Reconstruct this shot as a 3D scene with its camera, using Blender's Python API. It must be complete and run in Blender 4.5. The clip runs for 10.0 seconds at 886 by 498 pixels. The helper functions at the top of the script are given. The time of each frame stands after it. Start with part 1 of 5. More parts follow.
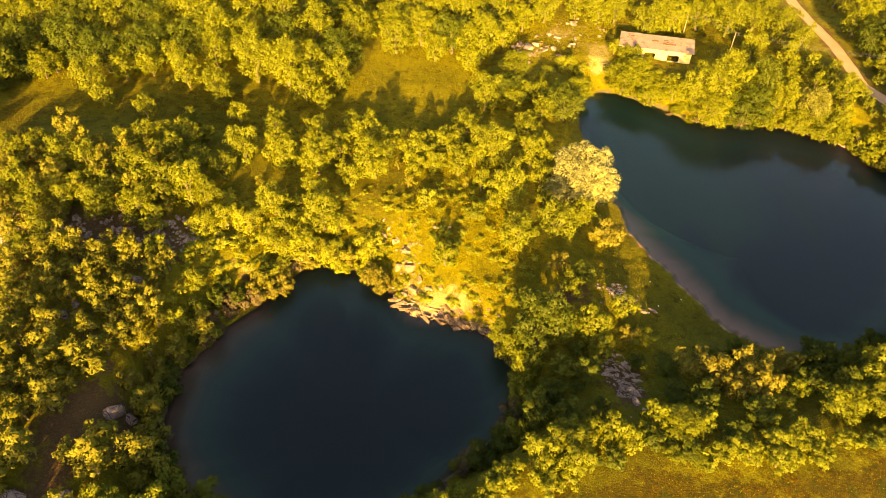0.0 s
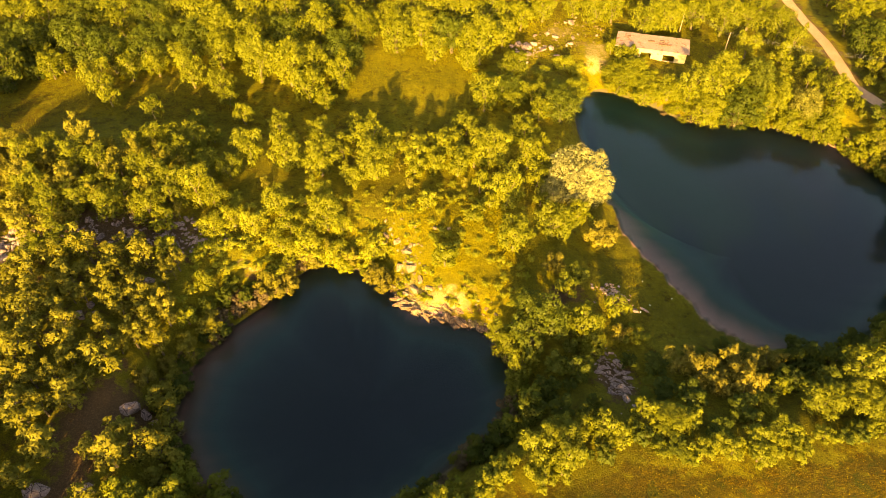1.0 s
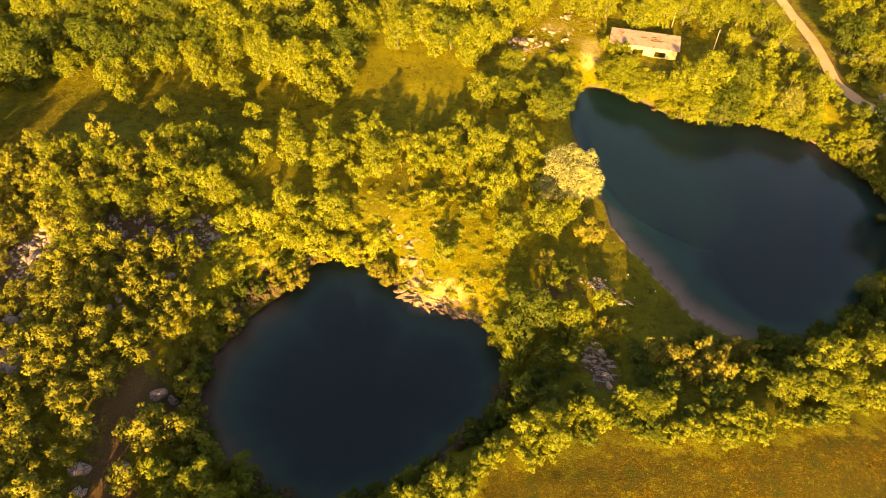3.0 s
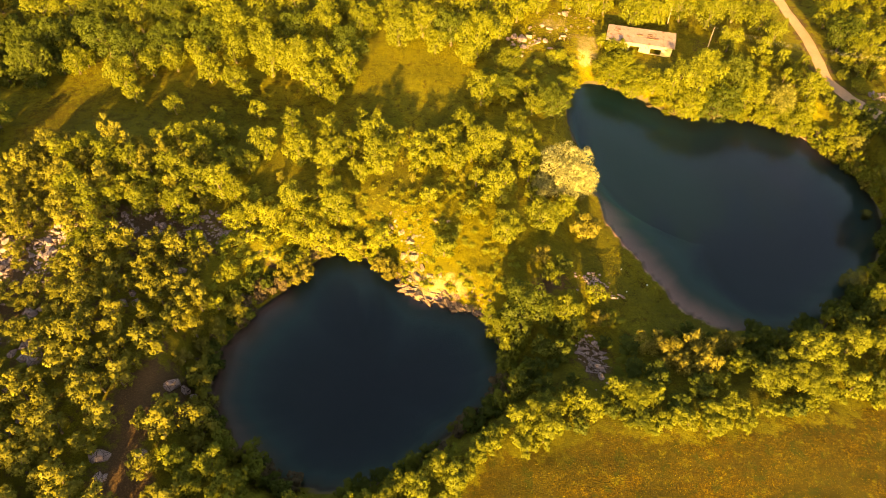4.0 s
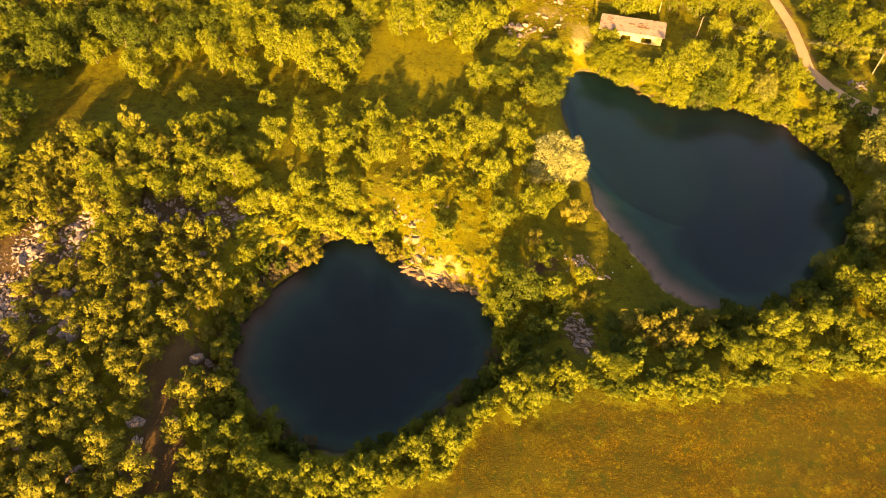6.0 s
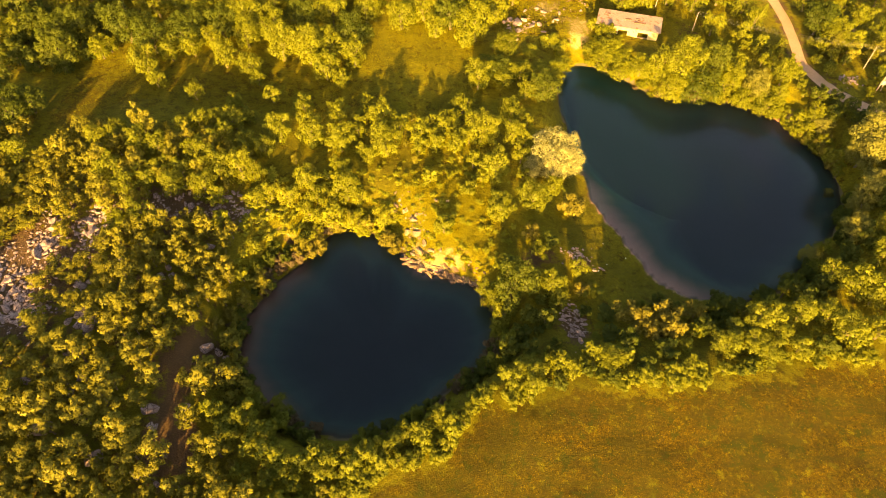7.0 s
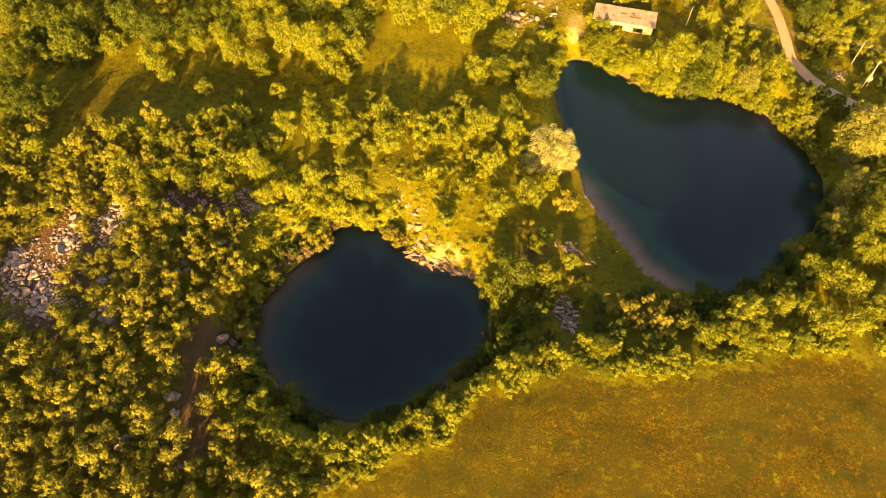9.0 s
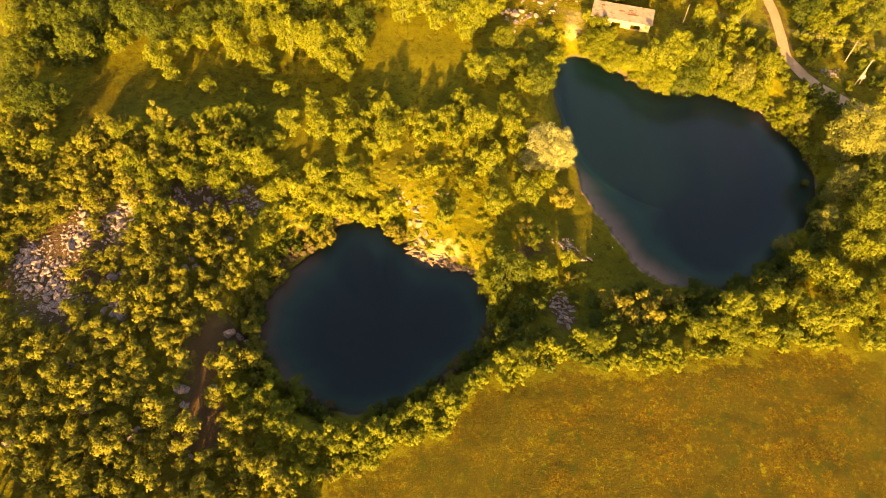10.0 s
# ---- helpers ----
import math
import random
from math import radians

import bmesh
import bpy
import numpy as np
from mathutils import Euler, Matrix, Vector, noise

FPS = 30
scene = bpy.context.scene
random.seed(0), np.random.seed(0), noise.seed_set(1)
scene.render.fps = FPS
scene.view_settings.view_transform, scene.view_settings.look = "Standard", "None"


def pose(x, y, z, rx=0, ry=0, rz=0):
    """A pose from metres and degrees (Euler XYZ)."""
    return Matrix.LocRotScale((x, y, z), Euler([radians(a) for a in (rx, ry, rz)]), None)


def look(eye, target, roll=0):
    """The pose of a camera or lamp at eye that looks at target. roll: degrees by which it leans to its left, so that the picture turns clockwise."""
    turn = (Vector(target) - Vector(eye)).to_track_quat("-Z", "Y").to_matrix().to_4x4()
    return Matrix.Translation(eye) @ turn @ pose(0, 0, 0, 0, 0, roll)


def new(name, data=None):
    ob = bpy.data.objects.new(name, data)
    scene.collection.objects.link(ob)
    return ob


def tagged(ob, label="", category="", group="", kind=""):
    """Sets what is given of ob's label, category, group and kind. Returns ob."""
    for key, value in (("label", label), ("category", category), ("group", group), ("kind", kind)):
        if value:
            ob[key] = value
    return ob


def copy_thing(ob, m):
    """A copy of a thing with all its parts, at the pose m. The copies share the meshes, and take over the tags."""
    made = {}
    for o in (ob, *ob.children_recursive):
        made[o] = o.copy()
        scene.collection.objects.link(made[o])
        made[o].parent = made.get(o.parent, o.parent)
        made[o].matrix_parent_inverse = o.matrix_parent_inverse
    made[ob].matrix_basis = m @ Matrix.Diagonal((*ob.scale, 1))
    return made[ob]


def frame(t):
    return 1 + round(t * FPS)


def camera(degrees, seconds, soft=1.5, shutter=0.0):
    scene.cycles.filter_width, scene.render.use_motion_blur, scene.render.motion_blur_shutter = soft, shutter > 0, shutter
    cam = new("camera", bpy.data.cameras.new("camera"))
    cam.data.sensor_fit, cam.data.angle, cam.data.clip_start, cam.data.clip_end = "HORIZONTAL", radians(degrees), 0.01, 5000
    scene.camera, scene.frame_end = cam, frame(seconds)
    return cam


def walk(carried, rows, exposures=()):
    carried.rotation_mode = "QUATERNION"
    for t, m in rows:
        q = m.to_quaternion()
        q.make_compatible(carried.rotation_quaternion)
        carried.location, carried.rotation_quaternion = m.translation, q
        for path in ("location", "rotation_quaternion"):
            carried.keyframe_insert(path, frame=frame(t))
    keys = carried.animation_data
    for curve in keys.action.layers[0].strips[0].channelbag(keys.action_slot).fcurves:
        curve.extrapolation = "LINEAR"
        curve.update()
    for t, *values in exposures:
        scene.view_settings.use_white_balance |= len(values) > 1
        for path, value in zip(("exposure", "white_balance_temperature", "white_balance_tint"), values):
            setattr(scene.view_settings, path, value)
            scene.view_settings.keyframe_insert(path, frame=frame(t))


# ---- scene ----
cam = camera(68.3, 10.0, soft=0.5)
METRES, EYE, TILT, LEAN, TURN = 42.0, 71.75, -43.8, 0.0, 0.0
ROWS = [
    (0.0, 0.0, 0.0, 0.0, 0.0, 0.0, -0.0),
    (0.5, 0.0003, -0.0412, 0.028, -0.01, -0.62, -0.0),
    (1.0, 0.0001, -0.0837, 0.0556, -0.02, -1.27, -0.02),
    (1.5, 0.0003, -0.1237, 0.0808, -0.01, -1.86, -0.03),
    (2.0, 0.0007, -0.1683, 0.107, -0.01, -2.51, -0.04),
    (2.5, 0.0009, -0.2107, 0.1305, -0.01, -3.13, -0.05),
    (4.0, -0.0, -0.3481, 0.2005, -0.04, -5.03, -0.09),
    (4.5, -0.0005, -0.3937, 0.2214, -0.04, -5.64, -0.09),
    (5.0, -0.0008, -0.4455, 0.2411, -0.04, -6.3, -0.08),
    (5.5, -0.0008, -0.4946, 0.2589, -0.05, -6.93, -0.09),
    (6.8, -0.001, -0.6241, 0.3105, -0.07, -8.656, -0.09),
    (7.0, -0.0013, -0.6381, 0.3225, -0.07, -8.9, -0.09),
    (7.5, -0.0021, -0.6732, 0.3525, -0.07, -9.51, -0.08),
    (8.0, -0.0029, -0.7085, 0.3866, -0.08, -10.15, -0.09),
    (8.5, -0.0034, -0.7406, 0.4172, -0.06, -10.73, -0.1),
    (9.0, -0.0036, -0.7755, 0.45, -0.06, -11.38, -0.09),
    (9.5, -0.0036, -0.8088, 0.481, -0.06, -11.96, -0.11),
    (10.0, -0.0038, -0.8449, 0.5149, -0.06, -12.61, -0.11),
]
walk(cam, [(t, pose(0, 0, EYE, TILT, LEAN, TURN) @ pose(METRES * x, METRES * y, METRES * z, 90 + pitch, roll, yaw)) for t, x, y, z, yaw, pitch, roll in ROWS],
     exposures=[(0.0, 2.95, 9000.0, 15.0), (4.5, 2.96, 9000.0, 18.0), (7.0, 2.98, 9000.0, 20.0), (10.0, 2.99, 9000.0, 19.0)])

# ---- world and sun ----
SUN_HEIGHT, SUN_FROM = 15.5, 186.0   # degrees: height of the evening sun; bearing it shines from, clockwise from +y
world = bpy.data.worlds.new("evening_sky")
world.use_nodes = True
scene.world = world
wn = world.node_tree
wn.nodes.clear()
sky = wn.nodes.new("ShaderNodeTexSky")
sky.sky_type, sky.sun_disc = "NISHITA", False
sky.sun_elevation, sky.sun_rotation = radians(SUN_HEIGHT), radians(SUN_FROM)
sky.air_density, sky.dust_density, sky.ozone_density = 1.0, 2.5, 1.0
back = wn.nodes.new("ShaderNodeBackground")
back.inputs["Strength"].default_value = 0.078
wout = wn.nodes.new("ShaderNodeOutputWorld")
wn.links.new(sky.outputs[0], back.inputs["Color"])
wn.links.new(back.outputs[0], wout.inputs["Surface"])
sun = new("sun", bpy.data.lights.new("sun", "SUN"))
sun.data.energy, sun.data.angle, sun.data.color = 5.0, radians(0.6), (1.0, 0.72, 0.26)
a, e = radians(SUN_FROM), radians(SUN_HEIGHT)
sun.matrix_world = look((200 * math.sin(a) * math.cos(e), 200 * math.cos(a) * math.cos(e), 200 * math.sin(e)), (0, 0, 0))

# ---- materials ----
class Mat:
    """A node material under construction: short calls for the nodes that are used over and over."""

    def __init__(self, name):
        self.m = bpy.data.materials.new(name)
        self.m.use_nodes = True
        self.t = self.m.node_tree
        self.b = self.t.nodes["Principled BSDF"]
        self.out = self.t.nodes["Material Output"]

    def n(self, kind, **values):
        node = self.t.nodes.new(kind)
        for key, value in values.items():
            node.inputs[key].default_value = value
        return node

    def link(self, a, b):
        self.t.links.new(a, b)

    def coords(self):
        return self.n("ShaderNodeTexCoord").outputs["Object"]

    def noise(self, scale, detail=4.0, rough=0.6, where=None):
        node = self.n("ShaderNodeTexNoise", Scale=scale, Detail=detail, Roughness=rough)
        if where is None:
            where = self.coords()
        self.link(where, node.inputs["Vector"])
        return node.outputs["Fac"]

    def ramp(self, fac, stops):
        node = self.n("ShaderNodeValToRGB")
        el = node.color_ramp.elements
        while len(el) < len(stops):
            el.new(0.5)
        for item, (at, colour) in zip(el, stops):
            item.position, item.color = at, (*colour, 1.0)
        self.link(fac, node.inputs["Fac"])
        return node.outputs["Color"]

    def steps(self, fac, lo, hi):
        node = self.n("ShaderNodeMapRange")
        node.inputs["From Min"].default_value, node.inputs["From Max"].default_value = lo, hi
        self.link(fac, node.inputs["Value"])
        return node.outputs["Result"]

    def mix(self, fac, a, b, kind="MIX"):
        node = self.t.nodes.new("ShaderNodeMix")
        node.data_type, node.blend_type = "RGBA", kind
        for key, value in ((0, fac), (6, a), (7, b)):
            if isinstance(value, (int, float)):
                node.inputs[key].default_value = value
            elif isinstance(value, tuple):
                node.inputs[key].default_value = (*value, 1.0)
            else:
                self.link(value, node.inputs[key])
        return node.outputs[2]

    def maths(self, kind, a, b):
        node = self.t.nodes.new("ShaderNodeMath")
        node.operation = kind
        for key, value in ((0, a), (1, b)):
            if isinstance(value, (int, float)):
                node.inputs[key].default_value = value
            else:
                self.link(value, node.inputs[key])
        return node.outputs[0]

    def attr(self, name):
        node = self.t.nodes.new("ShaderNodeAttribute")
        node.attribute_name = name
        return node.outputs["Fac"]

    def done(self, colour, rough=0.9, bump=None, strength=0.4, distance=0.1, spec=0.2):
        if isinstance(colour, tuple):
            self.b.inputs["Base Color"].default_value = (*colour, 1.0)
        else:
            self.link(colour, self.b.inputs["Base Color"])
        self.b.inputs["Roughness"].default_value = rough
        self.b.inputs["Specular IOR Level"].default_value = spec
        if bump is not None:
            node = self.n("ShaderNodeBump", Strength=strength, Distance=distance)
            self.link(bump, node.inputs["Height"])
            self.link(node.outputs["Normal"], self.b.inputs["Normal"])
        return self.m


def ground_material():
    k = Mat("ground_cover")
    fine, mid, wide = k.noise(5.0, 6, 0.75), k.noise(0.6, 5, 0.7), k.noise(0.08, 4, 0.6)
    tuft = k.noise(1.9, 4, 0.7)
    both = k.maths("ADD", k.maths("MULTIPLY", fine, 0.62), k.maths("MULTIPLY", tuft, 0.38))
    lush = k.ramp(both, [(0.36, (0.056, 0.050, 0.003)), (0.50, (0.130, 0.115, 0.007)), (0.64, (0.22, 0.188, 0.013))])
    straw = k.ramp(both, [(0.37, (0.018, 0.014, 0.001)), (0.46, (0.047, 0.030, 0.0015)), (0.54, (0.088, 0.051, 0.002)), (0.64, (0.19, 0.122, 0.005))])
    # dry and bare also hold light and shade of the north-west clearing
    dry = k.maths("ADD", k.attr("dry"), k.maths("MULTIPLY", k.maths("SUBTRACT", mid, 0.5), 3.4))
    grass = k.mix(k.steps(dry, 0.2, 0.8), lush, straw)
    grass = k.mix(k.steps(wide, 0.40, 0.62), grass, k.mix(0.6, grass, (0.050, 0.045, 0.004)))
    patch = k.steps(k.noise(0.33, 6, 0.72), 0.50, 0.64)
    grass = k.mix(k.maths("MULTIPLY", patch, 0.75), grass, k.mix(k.steps(dry, 0.2, 0.8), (0.075, 0.066, 0.004), (0.040, 0.028, 0.003)))
    swathe = k.n("ShaderNodeMapping")
    swathe.inputs["Rotation"].default_value, swathe.inputs["Scale"].default_value = (0, 0, radians(-38)), (0.10, 0.75, 1.0)
    k.link(k.coords(), swathe.inputs["Vector"])
    lines = k.steps(k.noise(1.0, 5, 0.65, swathe.outputs[0]), 0.48, 0.62)
    grass = k.mix(k.maths("MULTIPLY", k.maths("MULTIPLY", lines, 0.75), k.steps(dry, 0.5, 0.9)), grass, (0.045, 0.036, 0.003))
    blotch = k.maths("MULTIPLY", k.steps(k.noise(0.42, 5, 0.7), 0.53, 0.61), k.steps(dry, 0.5, 0.9))
    grass = k.mix(k.maths("MULTIPLY", blotch, 0.75), grass, (0.030, 0.036, 0.003))
    soil = k.ramp(fine, [(0.3, (0.045, 0.025, 0.011)), (0.55, (0.085, 0.050, 0.022)), (0.75, (0.16, 0.105, 0.052))])
    bare = k.maths("ADD", k.attr("bare"), k.maths("MULTIPLY", k.maths("SUBTRACT", mid, 0.5), 1.3))
    top = k.mix(k.steps(bare, 0.40, 0.62), grass, soil)
    # bed colour darkens with depth, standing in for light the water absorbs
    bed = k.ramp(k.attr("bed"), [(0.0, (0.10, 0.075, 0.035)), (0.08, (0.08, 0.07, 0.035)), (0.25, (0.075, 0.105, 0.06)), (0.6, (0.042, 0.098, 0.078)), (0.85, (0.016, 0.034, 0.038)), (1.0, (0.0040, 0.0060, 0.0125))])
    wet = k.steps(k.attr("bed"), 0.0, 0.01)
    pale = k.ramp(fine, [(0.3, (0.17, 0.115, 0.050)), (0.55, (0.31, 0.225, 0.10)), (0.75, (0.43, 0.33, 0.165))])
    loose = k.maths("MULTIPLY", k.attr("sand"), k.maths("SUBTRACT", k.maths("MULTIPLY", mid, 3.6), 0.9))
    open_sand = k.steps(loose, 0.30, 0.72)
    top = k.mix(open_sand, top, pale)
    bed = k.mix(k.maths("MULTIPLY", k.steps(k.attr("sand"), 0.15, 0.95), k.steps(k.attr("bed"), 0.60, 0.05)), bed, (0.62, 0.30, 0.22))
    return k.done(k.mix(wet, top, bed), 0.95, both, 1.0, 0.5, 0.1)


def road_material():
    k = Mat("dirt_road")
    fine, wide = k.noise(3.0, 6, 0.7), k.noise(0.25, 3)
    c = k.mix(k.steps(wide, 0.35, 0.65), k.ramp(fine, [(0.3, (0.20, 0.115, 0.062)), (0.7, (0.34, 0.215, 0.125))]), k.ramp(fine, [(0.3, (0.24, 0.145, 0.085)), (0.7, (0.38, 0.25, 0.155))]))
    return k.done(c, 0.95, fine, 0.5, 0.08, 0.1)


def water_material(name, tint, murk, algae, share):
    """Water: a clear part that shows the bed, a murky part that scatters light, and a mirror by Fresnel."""
    k = Mat(name)
    k.t.nodes.remove(k.b)
    clear = k.n("ShaderNodeBsdfTransparent", Color=(*tint, 1.0))
    cloud = k.n("ShaderNodeBsdfDiffuse")
    axes = k.n("ShaderNodeSeparateXYZ")
    k.link(k.coords(), axes.inputs[0])
    drift = k.maths("ADD", axes.outputs[0], k.maths("MULTIPLY", k.maths("SUBTRACT", k.noise(0.05, 4), 0.5), 60.0))
    k.link(k.ramp(k.steps(drift, -12.0, 22.0), [(0.0, algae), (1.0, murk)]), cloud.inputs["Color"])
    body = k.n("ShaderNodeMixShader", Fac=share)
    k.link(clear.outputs[0], body.inputs[1])
    k.link(cloud.outputs[0], body.inputs[2])
    gloss = k.n("ShaderNodeBsdfGlossy", Roughness=0.03)
    wave = k.n("ShaderNodeBump", Strength=0.05, Distance=0.05)
    k.link(k.noise(1.6, 3), wave.inputs["Height"])
    k.link(wave.outputs["Normal"], gloss.inputs["Normal"])
    fresnel = k.n("ShaderNodeFresnel", IOR=1.33)
    k.link(wave.outputs["Normal"], fresnel.inputs["Normal"])
    both = k.n("ShaderNodeMixShader")
    k.link(fresnel.outputs[0], both.inputs[0])
    k.link(body.outputs[0], both.inputs[1])
    k.link(gloss.outputs[0], both.inputs[2])
    k.link(both.outputs[0], k.out.inputs["Surface"])
    return k.m


def leaf_material(name, low, mid, high, spread=0.25):
    """Leaves: a colour of its own for each leaf clump and each tree, with light shining through."""
    k = Mat(name)
    geo, info = k.n("ShaderNodeNewGeometry"), k.n("ShaderNodeObjectInfo")
    per = k.maths("ADD", k.maths("MULTIPLY", geo.outputs["Random Per Island"], 1.0 - spread), k.maths("MULTIPLY", info.outputs["Random"], spread))
    c = k.ramp(per, [(0.05, low), (0.5, mid), (0.95, high)])
    k.t.nodes.remove(k.b)
    face = k.n("ShaderNodeBsdfDiffuse", Roughness=0.6)
    back_light = k.n("ShaderNodeBsdfTranslucent")
    shine = k.n("ShaderNodeBsdfGlossy", Roughness=0.55, Color=(0.6, 0.6, 0.5, 1))
    a, b = k.n("ShaderNodeMixShader", Fac=0.14), k.n("ShaderNodeMixShader", Fac=0.01)
    k.link(c, face.inputs["Color"])
    k.link(c, back_light.inputs["Color"])
    k.link(face.outputs[0], a.inputs[1])
    k.link(back_light.outputs[0], a.inputs[2])
    k.link(a.outputs[0], b.inputs[1])
    k.link(shine.outputs[0], b.inputs[2])
    k.link(b.outputs[0], k.out.inputs["Surface"])
    return k.m


def grass_material(name, low, mid, high):
    k = Mat(name)
    geo = k.n("ShaderNodeNewGeometry")
    c = k.ramp(geo.outputs["Random Per Island"], [(0.0, low), (0.55, mid), (1.0, high)])
    return k.done(c, 0.9, spec=0.1)


def stone_material(name, dark, mid, light, scale=1.0):
    k = Mat(name)
    info = k.n("ShaderNodeObjectInfo")
    fine, wide = k.noise(5.0 * scale, 6, 0.7), k.noise(0.9 * scale, 4)
    c = k.ramp(fine, [(0.25, dark), (0.5, mid), (0.78, light)])
    c = k.mix(k.steps(wide, 0.42, 0.66), c, k.mix(0.55, c, dark))
    c = k.mix(k.maths("MULTIPLY", info.outputs["Random"], 0.4), c, dark)
    crack = k.n("ShaderNodeTexVoronoi", Scale=1.5 * scale)
    crack.feature = "DISTANCE_TO_EDGE"
    k.link(k.coords(), crack.inputs["Vector"])
    c = k.mix(k.steps(crack.outputs["Distance"], 0.05, 0.015), c, (dark[0] * 0.4, dark[1] * 0.4, dark[2] * 0.4))
    return k.done(c, 0.92, fine, 0.7, 0.08, 0.15)


def plain_material(name, dark, light, scale=6.0, rough=0.85, metal=0.0, bump=0.3):
    k = Mat(name)
    fine = k.noise(scale, 5)
    k.b.inputs["Metallic"].default_value = metal
    return k.done(k.ramp(fine, [(0.3, dark), (0.7, light)]), rough, fine, bump, 0.03)


def roof_material():
    k = Mat("weathered_roof")
    fine, wide = k.noise(5.0, 6, 0.7), k.noise(0.7, 5, 0.6)
    c = k.ramp(fine, [(0.3, (0.15, 0.095, 0.070)), (0.5, (0.22, 0.148, 0.108)), (0.72, (0.29, 0.205, 0.155))])
    c = k.mix(k.steps(wide, 0.57, 0.62), c, (0.17, 0.085, 0.05))
    c = k.mix(k.steps(k.noise(0.45, 4), 0.56, 0.66), c, (0.20, 0.17, 0.15))
    return k.done(c, 0.9, fine, 0.5, 0.04)


def wall_material():
    k = Mat("old_plaster")
    fine, wide = k.noise(6.0, 6, 0.7), k.noise(0.8, 5, 0.65)
    c = k.ramp(fine, [(0.3, (0.36, 0.29, 0.12)), (0.7, (0.52, 0.43, 0.20))])
    c = k.mix(k.steps(wide, 0.56, 0.62), c, (0.22, 0.12, 0.065))
    return k.done(c, 0.92, wide, 0.4, 0.05)


GROUND, ROAD = ground_material(), road_material()
WATER_NEAR = water_material("dark_pond_water", (0.78, 0.84, 0.86), (0.0070, 0.0075, 0.0190), (0.0060, 0.0110, 0.0150), 0.10)
WATER_FAR = water_material("blue_pond_water", (0.84, 0.90, 0.88), (0.0200, 0.0190, 0.0400), (0.0140, 0.0580, 0.0540), 0.10)
LEAF = leaf_material("green_leaves", (0.0695, 0.0761, 0.007), (0.0933, 0.1002, 0.0088), (0.115, 0.1199, 0.0113), 0.6)
LEAF_SCRUB = leaf_material("olive_scrub_leaves", (0.079, 0.0757, 0.0088), (0.1094, 0.1015, 0.0115), (0.1413, 0.1265, 0.0164), 0.6)
# dark green leaves; their colour also stands in for shade over some thickets
LEAF_DARK_SHADED = leaf_material("dark_and_shaded_leaves", (0.029, 0.039, 0.0051), (0.0444, 0.0561, 0.0064), (0.068, 0.0758, 0.0088), 0.5)
LEAF_BRUSH = leaf_material("dry_brush_leaves", (0.054, 0.038, 0.019), (0.082, 0.058, 0.028), (0.122, 0.088, 0.041), 0.4)
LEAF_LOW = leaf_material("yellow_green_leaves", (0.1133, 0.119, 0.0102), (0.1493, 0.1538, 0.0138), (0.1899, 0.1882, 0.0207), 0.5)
LEAF_OCHRE = leaf_material("ochre_leaves", (0.074, 0.064, 0.009), (0.106, 0.091, 0.0125), (0.144, 0.123, 0.019), 0.3)
LEAF_SILVER = leaf_material("silver_willow_leaves", (0.1023, 0.1018, 0.0327), (0.1685, 0.1609, 0.0515), (0.2347, 0.2151, 0.0807), 0.2)
BARK = plain_material("bark", (0.05, 0.036, 0.024), (0.14, 0.105, 0.07), 9.0)
STONE = stone_material("pale_limestone", (0.11, 0.072, 0.062), (0.255, 0.183, 0.158), (0.44, 0.338, 0.295))
STONE_LIGHT = stone_material("pinkish_bedded_limestone", (0.09, 0.058, 0.050), (0.27, 0.196, 0.164), (0.45, 0.345, 0.290))
STONE_FACE = stone_material("pinkish_cliff_limestone", (0.085, 0.050, 0.030), (0.18, 0.115, 0.070), (0.28, 0.195, 0.125))
STONE_WARM = stone_material("warm_limestone", (0.11, 0.074, 0.044), (0.235, 0.172, 0.105), (0.36, 0.275, 0.175))
LEAF_PALE = leaf_material("pale_willow_leaves", (0.0844, 0.0849, 0.0155), (0.125, 0.1212, 0.0224), (0.1745, 0.1636, 0.0348), 0.3)
STRAW = grass_material("dry_grass", (0.040, 0.033, 0.001), (0.095, 0.066, 0.003), (0.24, 0.175, 0.010))
GRASS = grass_material("green_grass", (0.090, 0.085, 0.005), (0.120, 0.109, 0.006), (0.155, 0.136, 0.008))
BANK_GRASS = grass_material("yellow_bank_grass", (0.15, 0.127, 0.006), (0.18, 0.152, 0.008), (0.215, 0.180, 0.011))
ROOF, WALL = roof_material(), wall_material()
WOOD = plain_material("grey_weathered_wood", (0.13, 0.095, 0.065), (0.27, 0.21, 0.15), 5.0)
DARK_IRON = plain_material("dark_iron", (0.03, 0.03, 0.03), (0.07, 0.065, 0.06), 6.0, 0.6, 0.6)
GREY_PAINT = plain_material("pale_grey_paint", (0.20, 0.19, 0.17), (0.29, 0.28, 0.25), 3.0, 0.6)
CERAMIC = plain_material("brown_ceramic", (0.10, 0.05, 0.03), (0.18, 0.10, 0.06), 8.0, 0.3)
LITTER = plain_material("white_litter", (0.70, 0.70, 0.68), (0.85, 0.85, 0.83), 3.0, 0.6)

# ---- mesh helpers ----
def mesh_from(name, verts, faces, material, smooth=False):
    me = bpy.data.meshes.new(name)
    me.from_pydata([tuple(map(float, v)) for v in verts], [], [tuple(map(int, q)) for q in faces])
    me.materials.append(material)
    if smooth:
        me.polygons.foreach_set("use_smooth", [True] * len(me.polygons))
    me.update()
    return me


